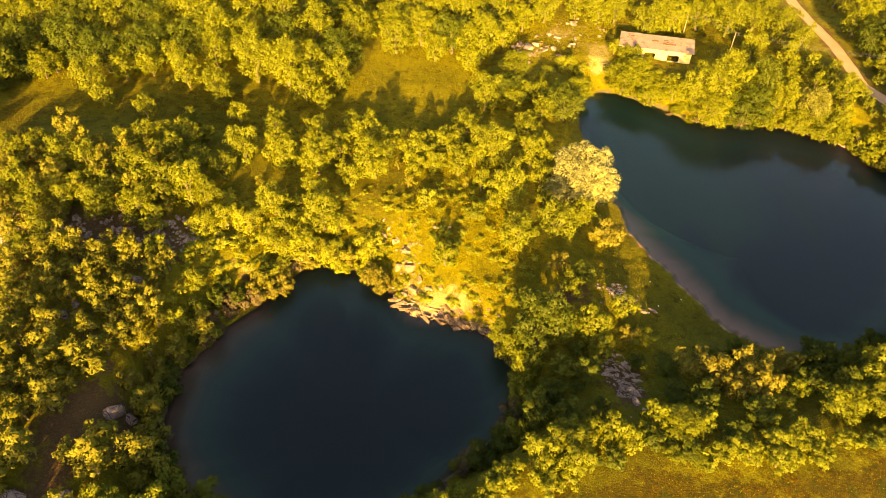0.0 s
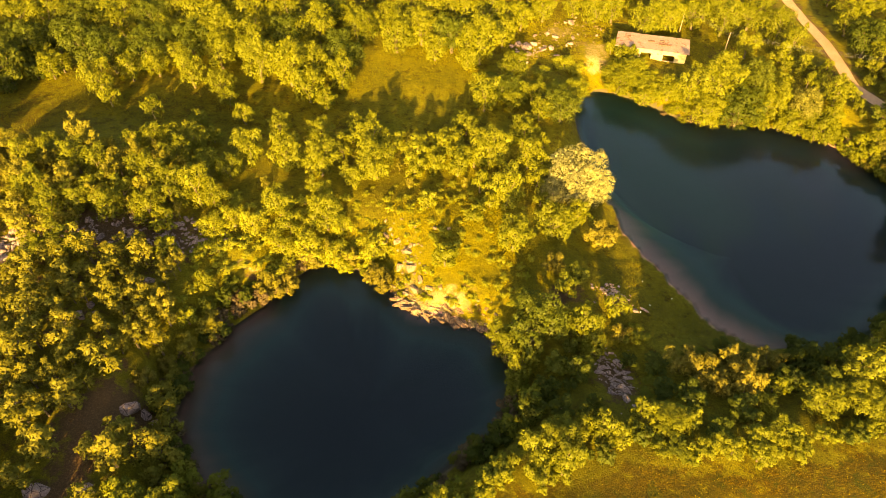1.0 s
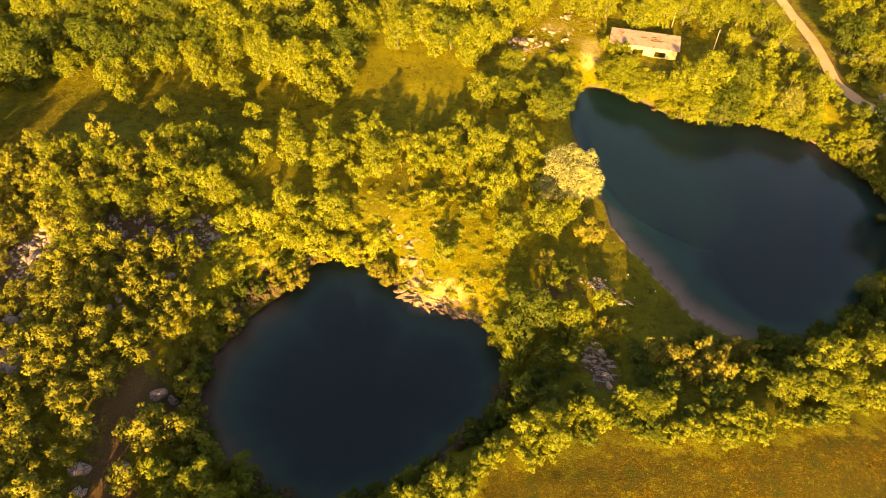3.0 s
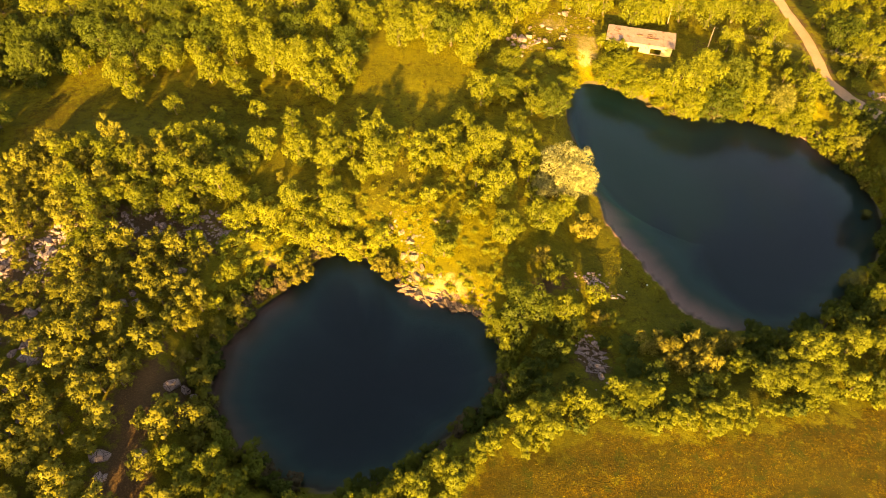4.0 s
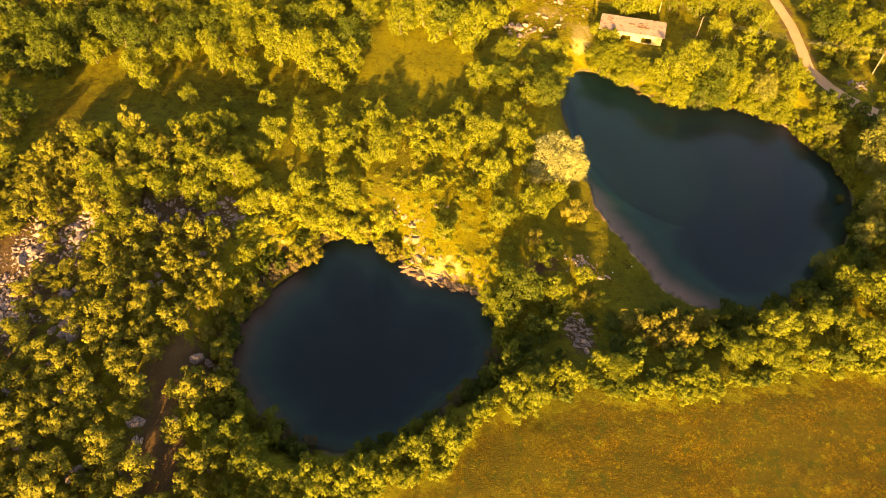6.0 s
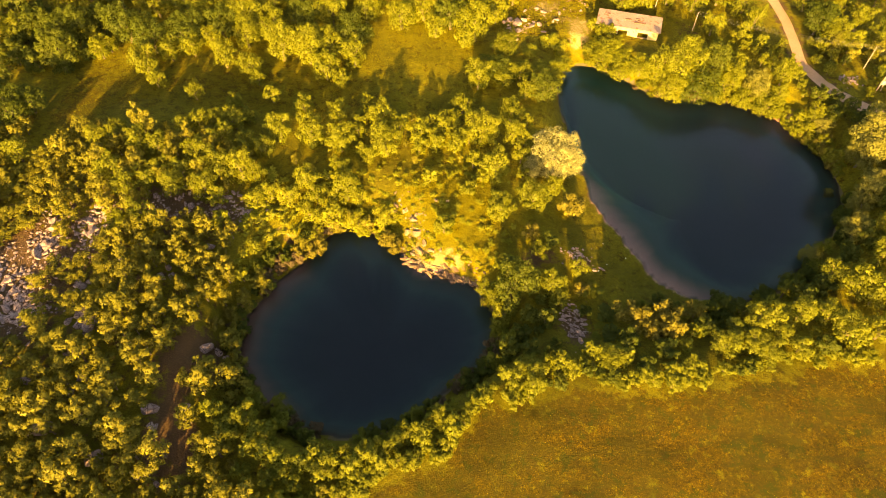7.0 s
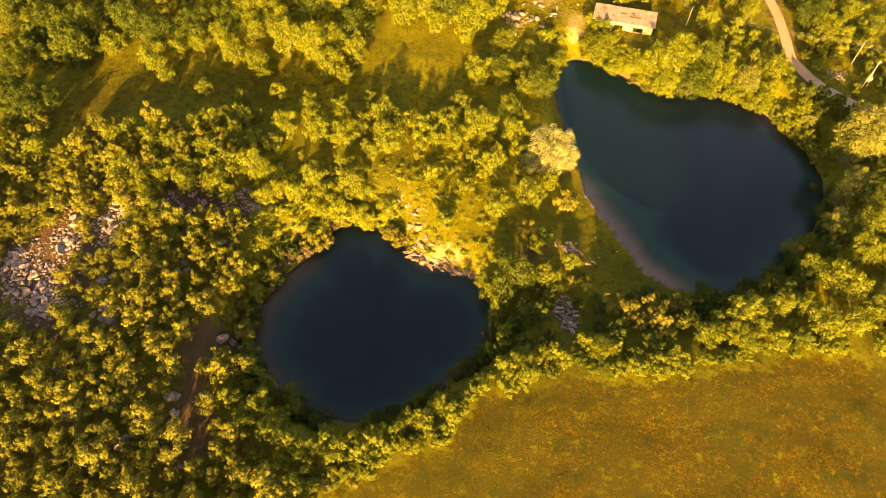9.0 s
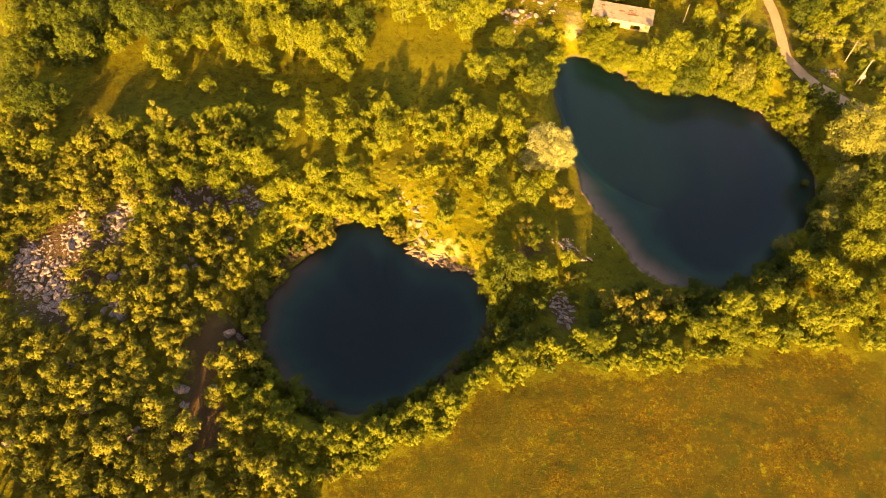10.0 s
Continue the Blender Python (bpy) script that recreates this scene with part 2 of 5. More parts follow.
def part(name, bm, material, parent, label=""):
    """Links a bmesh as one mesh object under a thing or a part."""
    me = bpy.data.meshes.new(name)
    bm.to_mesh(me)
    bm.free()
    me.materials.append(material)
    ob = new(name, me)
    ob.parent = parent
    return tagged(ob, label)


def box(bm, x0, x1, y0, y1, z0, z1, bevel=0.0):
    made = bmesh.ops.create_cube(bm, size=1.0, matrix=Matrix.LocRotScale(((x0 + x1) / 2, (y0 + y1) / 2, (z0 + z1) / 2), None, (x1 - x0, y1 - y0, z1 - z0)))
    if bevel:
        edges = list({e for v in made["verts"] for e in v.link_edges})
        bmesh.ops.bevel(bm, geom=edges, offset=bevel, segments=1, affect="EDGES")


def rod(bm, a, b, r0, r1, sides=8):
    """A tapered round bar from a to b."""
    a, b = Vector(a), Vector(b)
    turn = (b - a).to_track_quat("Z", "Y").to_matrix().to_4x4()
    return bmesh.ops.create_cone(bm, cap_ends=True, segments=sides, radius1=r0, radius2=r1, depth=(b - a).length, matrix=Matrix.Translation((a + b) / 2) @ turn)["verts"]


# ---- the lie of the land ----
SHORE = {
    "near": ((-10.5, 49.0), 0.45, (19.8, 18.8, 15.0, 13.6, 18.2, 23.3, 21.0, 22.0, 24.0, 24.5, 22.6, 21.5, 19.5, 17.9, 16.8, 19.0)),
    "far": ((50.2, 78.2), -0.4, (30.9, 34.8, 36.0, 35.0, 33.4, 48.0, 31.0, 22.0, 19.2, 17.4, 18.5, 22.2, 23.4, 24.3, 23.9, 26.3)),
}


def ss(a, b, v):
    """A smooth step from 0 at a to 1 at b."""
    u = min(1.0, max(0.0, (v - a) / (b - a)))
    return u * u * (3 - 2 * u)


def blob(x, y, cx, cy, rx, ry):
    """A soft mound of height 1."""
    return math.exp(-((x - cx) / rx) ** 2 - ((y - cy) / ry) ** 2)


def shore(pond, x, y):
    """Metres outside (minus: inside) a pond's shoreline, and the bearing in turns."""
    (cx, cy), _, radii = SHORE[pond]
    n = len(radii)
    turn = math.atan2(y - cy, x - cx) / (2 * math.pi) % 1.0
    i, u = int(turn * n) % n, turn * n % 1.0
    a, b, c, d = (radii[(i + k) % n] for k in (-1, 0, 1, 2))
    r = b + 0.5 * u * (c - a + u * (2 * a - 5 * b + 4 * c - d + u * (3 * (b - c) + d - a)))
    r += 0.18 * math.sin(turn * 2 * math.pi * 17) + 0.14 * math.sin(turn * 2 * math.pi * 37 + 1) + 0.10 * math.sin(turn * 2 * math.pi * 71 + 2)
    return math.hypot(x - cx, y - cy) - r, turn


def plateau(x, y):
    """The lie of the land without the ponds."""
    h = 4.6 + 5.5 * ss(-24, -60, x) * (1 - 0.45 * ss(80, 115, y))
    h += 2.5 * ss(54, 34, y) * ss(85, 30, x) * ss(-45, -15, x)
    h -= 2.2 * blob(x, y, 25, 50, 10, 9)
    h += 1.2 * blob(x, y, -2, 76, 14, 9)
    h += 0.035 * max(0.0, y - 150)
    return h


def ground_height(x, y):
    h = plateau(x, y)
    for pond in ("near", "far"):
        d, turn = shore(pond, x, y)
        level = SHORE[pond][1]
        if pond == "near":
            width = 7.5 - 2.5 * blob(turn, 0, 0.10, 0, 0.05, 1) + 9.0 * blob(turn, 0, 0.25, 0, 0.08, 1)
        else:
            width = 7.0 + 11.0 * ss(0.36, 0.46, turn) * ss(0.78, 0.70, turn)
        if d < 0:
            steep = 0.9 - 0.48 * ss(0.33, 0.40, turn) * ss(0.68, 0.60, turn) - 0.62 * blob(turn, 0, 0.285, 0, 0.018, 1) if pond == "near" else 1.1 - 0.94 * ss(0.32, 0.48, turn) * ss(0.90, 0.70, turn)
            steep = min(1.1, steep - (0.05 if pond == "near" else 0.05 - 0.032 * ss(0.30, 0.45, turn) * ss(0.85, 0.70, turn)) * d)
            h = level - 7.0 * (1 - math.exp(steep * d / 7.0))
        elif d < width:
            w = ss(0, width, d)
            h = (level + 0.06 * d) * (1 - w) + h * w
    return h


ROAD_LINE = [(85.4, 176.0), (85.4, 158.0), (85.6, 145.5), (86.0, 135.5), (85.3, 126.0), (84.4, 118.5), (85.4, 114.2), (88.0, 108.1), (92.8, 102.4), (100.4, 95.8), (112.0, 87.0), (128.0, 78.0)]
ROAD_HALF = 1.5


def road_place(s):
    """A point of the road's middle line, s from 0 to the number of its points less one."""
    i = min(int(s), len(ROAD_LINE) - 2)
    u = s - i
    p = [Vector(ROAD_LINE[min(max(i + k, 0), len(ROAD_LINE) - 1)]) for k in (-1, 0, 1, 2)]
    return p[1] + 0.5 * u * (p[2] - p[0] + u * (2 * p[0] - 5 * p[1] + 4 * p[2] - p[3] + u * (3 * (p[1] - p[2]) + p[3] - p[0])))


ROAD_STEPS = [road_place(i * 0.1) for i in range(10 * (len(ROAD_LINE) - 1) + 1)]


def road_distance(x, y):
    if x < 70 or y < 65:
        return 99.0
    return min(math.hypot(x - p.x, y - p.y) for p in ROAD_STEPS[::2])


def bump_height(x, y):
    """The land with its small unevenness."""
    rough = 0.0
    d1, d2 = shore("near", x, y)[0], shore("far", x, y)[0]
    if min(d1, d2) > 0:
        fade = ss(0, 4, min(d1, d2)) * ss(1.5, 5, road_distance(x, y))
        rough = fade * (0.45 * noise.noise(Vector((x * 0.11, y * 0.11, 3))) + 0.16 * noise.noise(Vector((x * 0.5, y * 0.5, 7))))
    step = 67.6 - 0.12 * (x + 30.5) ** 2 * (1 if x > -30.5 else 0.4) + 0.25 * math.sin(2.3 * x)   # a small earth step above the western shore
    rough += 1.0 * ss(step - 0.3, step + 0.3, y) * blob(x, y, -29.5, 68.4, 3.6, 2.8)
    return ground_height(x, y) + rough


MEADOW_EDGE = [(-60, 6), (-28, 14), (-19, 15), (-12, 17), (-8, 20), (1, 23), (4, 29), (7, 32), (13, 31), (22, 35.5), (29, 33.5), (40, 34), (51, 37), (61, 39), (71, 39), (80, 35), (110, 30), (200, 25)]


def on_meadow(x, y, rim=1.2):
    """1 on the dry meadow south of the near pond, rising over a rim of that width."""
    for (x0, y0), (x1, y1) in zip(MEADOW_EDGE, MEADOW_EDGE[1:]):
        if x0 <= x < x1:
            edge = y0 + (y1 - y0) * (x - x0) / (x1 - x0) + 0.6 * math.sin(x * 1.1)
            return ss(0.6, -rim, y - edge) * ss(-19, -11, x + 0.3 * y)
    return 1.0 if x > 0 and y < 25 else 0.0


def in_glade(x, y):
    """1 on the grassy clearings."""
    g = 1.6 * blob(x, y, -4, 118, 12, 17) + 1.4 * blob(x, y, -8, 108, 14, 7)
    g += 1.4 * blob(x, y, -50, 106, 22, 6) + 1.3 * blob(x, y, -77, 100, 7, 15) + 1.4 * blob(x, y, -28, 108, 14, 6)
    g += 1.3 * blob(x, y, 28, 137, 13, 12) + 1.3 * blob(x, y, 62, 131, 9, 8) + 1.2 * blob(x, y, 74, 127, 8, 9)
    g += 1.2 * blob(x, y, -1, 72, 12, 10) + 1.4 * blob(x, y, 28, 64, 10, 11) + 1.2 * blob(x, y, 16, 68, 6, 5) + 1.3 * blob(x, y, -30, 69.0, 3.6, 2.6)
    return min(1.0, g)


def bare_and_shade(x, y):
    """How much the soil lies open; also browns the north-west glade for its shade."""
    # the mound at (-52, 105) puts the glade's shade into brown colour
    v = 0.60 * blob(x, y, -39.5, 39.5, 4.5, 5) + 0.6 * blob(x, y, -37.4, 24, 1.8, 5) + 0.4 * blob(x, y, -27.5, 16.5, 2.0, 4) + 0.5 * blob(x, y, -41, 27, 2, 8) + 0.36 * ss(-30, -42, x) * ss(88, 76, y) + 0.85 * blob(x, y, -29, 66.4, 2.2, 0.7) + 0.4 * blob(x, y, -28, 64, 2.0, 1.6) + 0.27 * blob(x, y, -52, 105, 24, 7)
    v += 0.55 * blob(x, y, -71, 56, 9, 10) + 0.3 * blob(x, y, -67, 44, 4, 6) + 0.5 * blob(x, y, 30, 119, 4, 3) + 0.5 * blob(x, y, -46, 69, 12, 5) + 0.85 * blob(x, y, 22.5, 47, 3.0, 5.5) + 0.75 * blob(x, y, 17.5, 61.0, 4.2, 3.0) + 0.65 * blob(x, y, 25.5, 60.5, 3.0, 3.0) + 0.45 * blob(x, y, 60, 131, 7, 6)
    v += 0.55 * ss(4.2, 1.6, road_distance(x, y))
    d, turn = shore("far", x, y)
    v += 0.55 * ss(1.4, 0.1, d) * ss(0.38, 0.46, turn) * ss(0.80, 0.70, turn)
    d, turn = shore("near", x, y)
    v += 0.45 * ss(1.8, 0.2, d) + 0.6 * ss(5.5, 2.5, d) * blob(turn, 0, 0.15, 0, 0.06, 1)
    return v


def sand_patch(x, y):
    """Where pale sand and crumbled rock lie open."""
    v = 0.9 * blob(x, y, -29.6, 67.3, 2.8, 0.55) + 0.85 * blob(x, y, 33.4, 129.5, 2.8, 4.6) + 0.35 * blob(x, y, 35, 134, 4, 3) + 0.5 * blob(x, y, 27, 140, 6, 6) - 0.7 * blob(x, y, 30, 119.5, 5, 3.5)
    d, turn = shore("far", x, y)
    v += 0.9 * ss(5.0, 1.0, d) * blob(turn, 0, 0.112, 0, 0.022, 1)
    v += 0.9 * ss(0.5, 0.0, d) * ss(-8.0, -1.0, d) * ss(0.40, 0.48, turn) * ss(0.80, 0.68, turn)
    d, turn = shore("near", x, y)
    v += 0.6 * ss(0.2, -0.3, d) * ss(-7.0, -0.5, d) * ss(0.35, 0.41, turn) * ss(0.68, 0.60, turn)
    v += 0.6 * ss(6.0, 2.0, d) * ss(-1.5, 0, d) * blob(turn, 0, 0.16, 0, 0.05, 1) + 0.5 * blob(x, y, -5.4, 69, 1.8, 5) + 0.55 * blob(x, y, -0.5, 62.0, 5.2, 2.0) * 1.3
    return v


def spread(lo, hi, fine_lo, fine_hi, step, growth=1.35):
    """Grid lines: even between fine_lo and fine_hi, then wider and wider out to lo and hi."""
    inner = [fine_lo + i * step for i in range(int((fine_hi - fine_lo) / step) + 1)]
    left, right, s = [], [], step
    while fine_lo - sum(left) > lo or inner[-1] + sum(right) < hi:
        s *= growth
        left.append(s)
        right.append(s)
    a = [fine_lo - sum(left[:i + 1]) for i in range(len(left))][::-1]
    b = [inner[-1] + sum(right[:i + 1]) for i in range(len(right))]
    return a + inner + b


def build_ground():
    xs, ys = spread(-3000, 3000, -112, 128, 1.0), spread(-3000, 3000, -12, 176, 1.0)
    verts, bare, dry, bed, sand = [], [], [], [], []
    for y in ys:
        for x in xs:
            h = bump_height(x, y)
            verts.append((x, y, h))
            depth = 0.0
            for pond in ("near", "far"):
                if shore(pond, x, y)[0] < 0:
                    depth = max(depth, SHORE[pond][1] - h)
            bare.append(bare_and_shade(x, y))
            # dry also paints a sunlit strip at (-76, 99), shade at (-45, 106)
            dry.append(0.20 + 0.80 * on_meadow(x, y, 3.0) + 0.75 * blob(x, y, -76, 99, 6, 13) + 0.3 * blob(x, y, -45, 106, 25, 8) + (-0.15) * blob(x, y, -6, 72, 18, 10) + 0.05 * blob(x, y, -4, 124, 12, 14) + 0.4 * blob(x, y, 28, 137, 12, 12))
            sand.append(sand_patch(x, y))
            # depth darkening of the bed, painted in place of light lost in water
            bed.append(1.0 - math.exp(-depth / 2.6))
    n = len(xs)
    faces = [(j * n + i, j * n + i + 1, (j + 1) * n + i + 1, (j + 1) * n + i) for j in range(len(ys) - 1) for i in range(n - 1)]
    me = mesh_from("ground", verts, faces, GROUND, True)
    for name, values in (("bare", bare), ("dry", dry), ("bed", bed), ("sand", sand)):
        me.attributes.new(name, "FLOAT", "POINT").data.foreach_set("value", values)
    tagged(new("ground", me), "rough grassy land with dry meadow, open soil and two flooded pits", "ground", kind="structure")


def build_water(name, pond, material, label):
    (cx, cy), level, _ = SHORE[pond]
    verts, faces, rings, n = [(0, 0, 0)], [], 10, 120
    for j in range(1, rings + 1):
        for i in range(n):
            a = 2 * math.pi * i / n
            r = 60.0
            for _ in range(12):
                r -= 0.8 * shore(pond, cx + r * math.cos(a), cy + r * math.sin(a))[0]
            r = (r + 0.6) * j / rings
            verts.append((r * math.cos(a), r * math.sin(a), 0))
    for i in range(n):
        faces.append((0, 1 + i, 1 + (i + 1) % n))
        for j in range(rings - 1):
            p, q = 1 + j * n, 1 + (j + 1) * n
            faces.append((p + i, q + i, q + (i + 1) % n, p + (i + 1) % n))
    ob = new(name, mesh_from(name, verts, faces, material, True))
    ob.location = (cx, cy, level)
    tagged(ob, label, "water", kind="structure")


def build_road():
    verts, faces, across = [], [], 6
    for i, p in enumerate(ROAD_STEPS):
        q = ROAD_STEPS[min(i + 1, len(ROAD_STEPS) - 1)] - ROAD_STEPS[max(i - 1, 0)]
        side = Vector((q.y, -q.x)).normalized()
        for j in range(across + 1):
            u = 2 * j / across - 1
            c = p + side * u * (ROAD_HALF + 0.6 * ss(50, 85, i) + 0.25 * noise.noise(Vector((i * 0.3, u, 1))))
            rut = -0.05 * (blob(u, 0, -0.55, 0, 0.2, 1) + blob(u, 0, 0.55, 0, 0.2, 1))
            verts.append((c.x, c.y, bump_height(c.x, c.y) + 0.10 + rut - 0.14 * abs(u) ** 6))
    k = across + 1
    for i in range(len(ROAD_STEPS) - 1):
        faces += [(i * k + j, (i + 1) * k + j, (i + 1) * k + j + 1, i * k + j + 1) for j in range(across)]
    tagged(new("road", mesh_from("road", verts, faces, ROAD, True)), "narrow pale dirt track with worn wheel ruts", "road", kind="structure")


build_ground()
build_water("water_near_pond", "near", WATER_NEAR, "still dark water filling the smaller flooded pit")
build_water("water_far_pond", "far", WATER_FAR, "still blue-grey water filling the larger flooded pit")
build_road()

# ---- the abandoned house and the power line ----
def build_house(x, y, z, turn):
    """A long low ruin, local x along its front, its front facing -y; walls 0.3 m thick with real openings."""
    house = new("house")
    house.matrix_world = pose(x, y, z, 0, 0, turn)
    L, D, H, T = 7.3, 2.65, 3.0, 0.3
    sill, head = 0.95, 2.25
    openings = [(-6.1, -4.2), (-2.2, 0.1), (2.5, 5.0)]
    bm = bmesh.new()
    xs = sorted({-L, L, *(x for o in openings for x in o)})
    zs = [-0.8, sill, head, H]
    grid = {(x, z): bm.verts.new((x, -D, z)) for x in xs for z in zs}
    for x0, x1 in zip(xs, xs[1:]):
        for z0, z1 in zip(zs, zs[1:]):
            if (x0, x1) not in openings or z0 != sill:
                bm.faces.new((grid[x0, z0], grid[x1, z0], grid[x1, z1], grid[x0, z1]))
    depth = bmesh.ops.extrude_face_region(bm, geom=bm.faces[:])
    bmesh.ops.translate(bm, vec=(0, T, 0), verts=[g for g in depth["geom"] if isinstance(g, bmesh.types.BMVert)])
    bmesh.ops.recalc_face_normals(bm, faces=bm.faces[:])
    wall = part("front_wall", bm, WALL, house, "sunlit cream plaster wall with brick showing")
    for x0, x1 in openings:
        bm = bmesh.new()
        box(bm, x0 - 0.08, x1 + 0.08, -D - 0.07, -D + T, sill - 0.08, sill)
        part("window_sill", bm, STONE, wall)
        bm = bmesh.new()
        box(bm, x0, x0 + 0.07, -D + 0.1, -D + 0.18, sill, head)
        box(bm, x1 - 0.07, x1, -D + 0.1, -D + 0.18, sill, head)
        box(bm, x0 + 0.07, x1 - 0.07, -D + 0.1, -D + 0.18, head - 0.07, head)
        part("window_frame", bm, WOOD, wall, "bare wooden frame without glass")
    for name, a in (("back_wall", (-L, L, D - T, D, -0.8, H + 0.35)), ("side_wall", (-L, -L + T, -D + T, D - T, -0.8, H + 0.1)), ("side_wall", (L - T, L, -D + T, D - T, -0.8, H + 0.1)), ("inner_wall", (1.2, 1.4, -D + T, D - T, -0.8, H))):
        bm = bmesh.new()
        box(bm, *a)
        part(name, bm, WALL, house)
    bm = bmesh.new()
    box(bm, -L + T, L - T, -D + T, D - T, -0.8, 0.05)
    part("floor_slab", bm, STONE, house)
    bm = bmesh.new()
    bmesh.ops.create_grid(bm, x_segments=30, y_segments=12, size=1.0)
    for v in bm.verts:
        v.co = Vector((v.co.x * (L + 0.45), v.co.y * (D + 0.45), 0))
        v.co.z = H + 0.30 + 0.13 * v.co.y / D + 0.05 * noise.noise(v.co * 0.8)
        v.co.y += 0.07 * noise.noise(v.co * 1.3)
    top = bm.faces[:]
    low = bmesh.ops.extrude_face_region(bm, geom=top)
    for v in (g for g in low["geom"] if isinstance(g, bmesh.types.BMVert)):
        v.co.z += 0.18
    bmesh.ops.recalc_face_normals(bm, faces=bm.faces[:])
    roof = part("roof", bm, ROOF, house, "flat pinkish concrete roof with brown stains")
    for cx, cy, w in ((-5.2, 1.4, 0.4), (-0.3, 0.3, 0.75), (2.0, 0.9, 0.5), (2.3, 0.2, 0.35), (2.0, -0.6, 0.8), (3.4, -0.5, 0.5)):
        bm = bmesh.new()
        box(bm, cx - w, cx + w, cy - 0.25, cy + 0.25, H + 0.46 + 0.13 * cy / D, H + 0.60 + 0.13 * cy / D, 0.03)
        bmesh.ops.subdivide_edges(bm, edges=bm.edges[:], cuts=2, use_grid_fill=True)
        for v in bm.verts:
            v.co += Vector((1, 1, 0.2)) * 0.22 * noise.noise(v.co * 2.3)
        part("rubble_patch", bm, RUBBLE, roof, "brown patch of leaves and broken tile")
    return tagged(house, "long low abandoned house, cream plaster walls, stained flat roof", "house")


def build_pole(x, y, height, lean=0.0, turn=0.0):
    z = bump_height(x, y)
    pole = new("utility_pole")
    pole.matrix_world = pose(x, y, z - 0.3, lean, 0, turn)
    bm = bmesh.new()
    rod(bm, (0, 0, 0), (0, 0, height + 0.3), 0.12, 0.085, 10)
    part("mast", bm, WOOD, pole)
    bm = bmesh.new()
    box(bm, -0.9, 0.9, -0.06, 0.06, height - 0.25, height - 0.13, 0.01)
    part("crossarm", bm, WOOD, pole)
    for dx in (-0.8, -0.3, 0.3, 0.8):
        bm = bmesh.new()
        rod(bm, (dx, 0, height - 0.13), (dx, 0, height + 0.03), 0.03, 0.05, 8)
        rod(bm, (dx, 0, height + 0.03), (dx, 0, height + 0.10), 0.06, 0.03, 8)
        part("insulator", bm, CERAMIC, pole)
    tagged(pole, "weathered wooden power pole with a crossarm", "utility pole", "power line poles")
    return [pole.matrix_world @ Vector((dx, 0, height + 0.1)) for dx in (-0.8, -0.3, 0.3, 0.8)]


def build_transformer(x, y, height):
    z = bump_height(x, y)
    thing = new("pole_transformer")
    thing.matrix_world = pose(x, y, z - 0.3, 0, 0, 20)
    bm = bmesh.new()
    rod(bm, (-0.8, 0, 0), (-0.3, 0, height + 0.3), 0.15, 0.10, 10)
    part("mast", bm, WOOD, thing)
    bm = bmesh.new()
    rod(bm, (0.8, 0, 0), (-0.25, 0, 5.2), 0.14, 0.10, 10)
    part("leg", bm, WOOD, thing)
    bm = bmesh.new()
    box(bm, -1.0, 0.4, -0.06, 0.06, height - 0.2, height - 0.08, 0.01)
    part("crossarm", bm, WOOD, thing)
    bm = bmesh.new()
    box(bm, -0.75, 0.75, -0.4, 0.4, 2.2, 2.32, 0.01)
    part("platform", bm, DARK_IRON, thing)
    bm = bmesh.new()
    box(bm, -0.48, 0.48, -0.36, 0.36, 2.32, 3.3, 0.06)
    tank = part("tank", bm, GREY_PAINT, thing, "pale grey steel tank")
    for i in range(7):
        bm = bmesh.new()
        box(bm, -0.40 + i * 0.13, -0.36 + i * 0.13, -0.48, -0.36, 2.45, 3.15)
        part("cooling_fin", bm, GREY_PAINT, tank)
    for dx in (-0.3, 0, 0.3):
        bm = bmesh.new()
        rod(bm, (dx, 0, 3.3), (dx, 0, 3.6), 0.07, 0.04, 8)
        part("bushing", bm, CERAMIC, thing)
    tagged(thing, "pale grey transformer on a braced wooden pole", "transformer", "power line poles")
    return [thing.matrix_world @ Vector((dx, 0, height - 0.05)) for dx in (-0.9, -0.6, 0.0, 0.3)]


def hang_wires(a, b, sag):
    for p, q in zip(a, b):
        c = bpy.data.curves.new("power_cable", "CURVE")
        c.dimensions, c.bevel_depth, c.bevel_resolution = "3D", 0.007, 1
        s = c.splines.new("POLY")
        s.points.add(16)
        for i in range(17):
            u = i / 16
            v = p.lerp(q, u) - Vector((0, 0, 4 * sag * u * (1 - u)))
            s.points[i].co = (*v, 1)
        c.materials.append(CABLE)
        tagged(new("power_cable", c), "thin pale overhead power cable between wooden poles", "cable", "power line cables")


RUBBLE = plain_material("brown_leaf_rubble", (0.07, 0.035, 0.02), (0.17, 0.09, 0.05), 4.0)
CABLE = plain_material("aluminium_cable", (0.12, 0.115, 0.10), (0.20, 0.19, 0.17), 3.0, 0.5, 0.7)
build_house(45.7, 131.2, 3.6, -15.5)
pole_a = build_pole(54.6, 141.0, 6.0, 0, 75)
pole_b = build_pole(61.8, 131.0, 5.0, 0, 60)
pole_c = build_pole(98.0, 115.6, 6.0, 0, 62)
pole_d = build_pole(140.0, 98.0, 6.0, 0, 62)
pole_t = build_transformer(98.2, 107.6, 7.6)
hang_wires(pole_a, pole_b, 0.3)
hang_wires(pole_b, pole_c, 0.9)
hang_wires(pole_c, pole_d, 0.9)
hang_wires(pole_c, pole_t, 0.2)

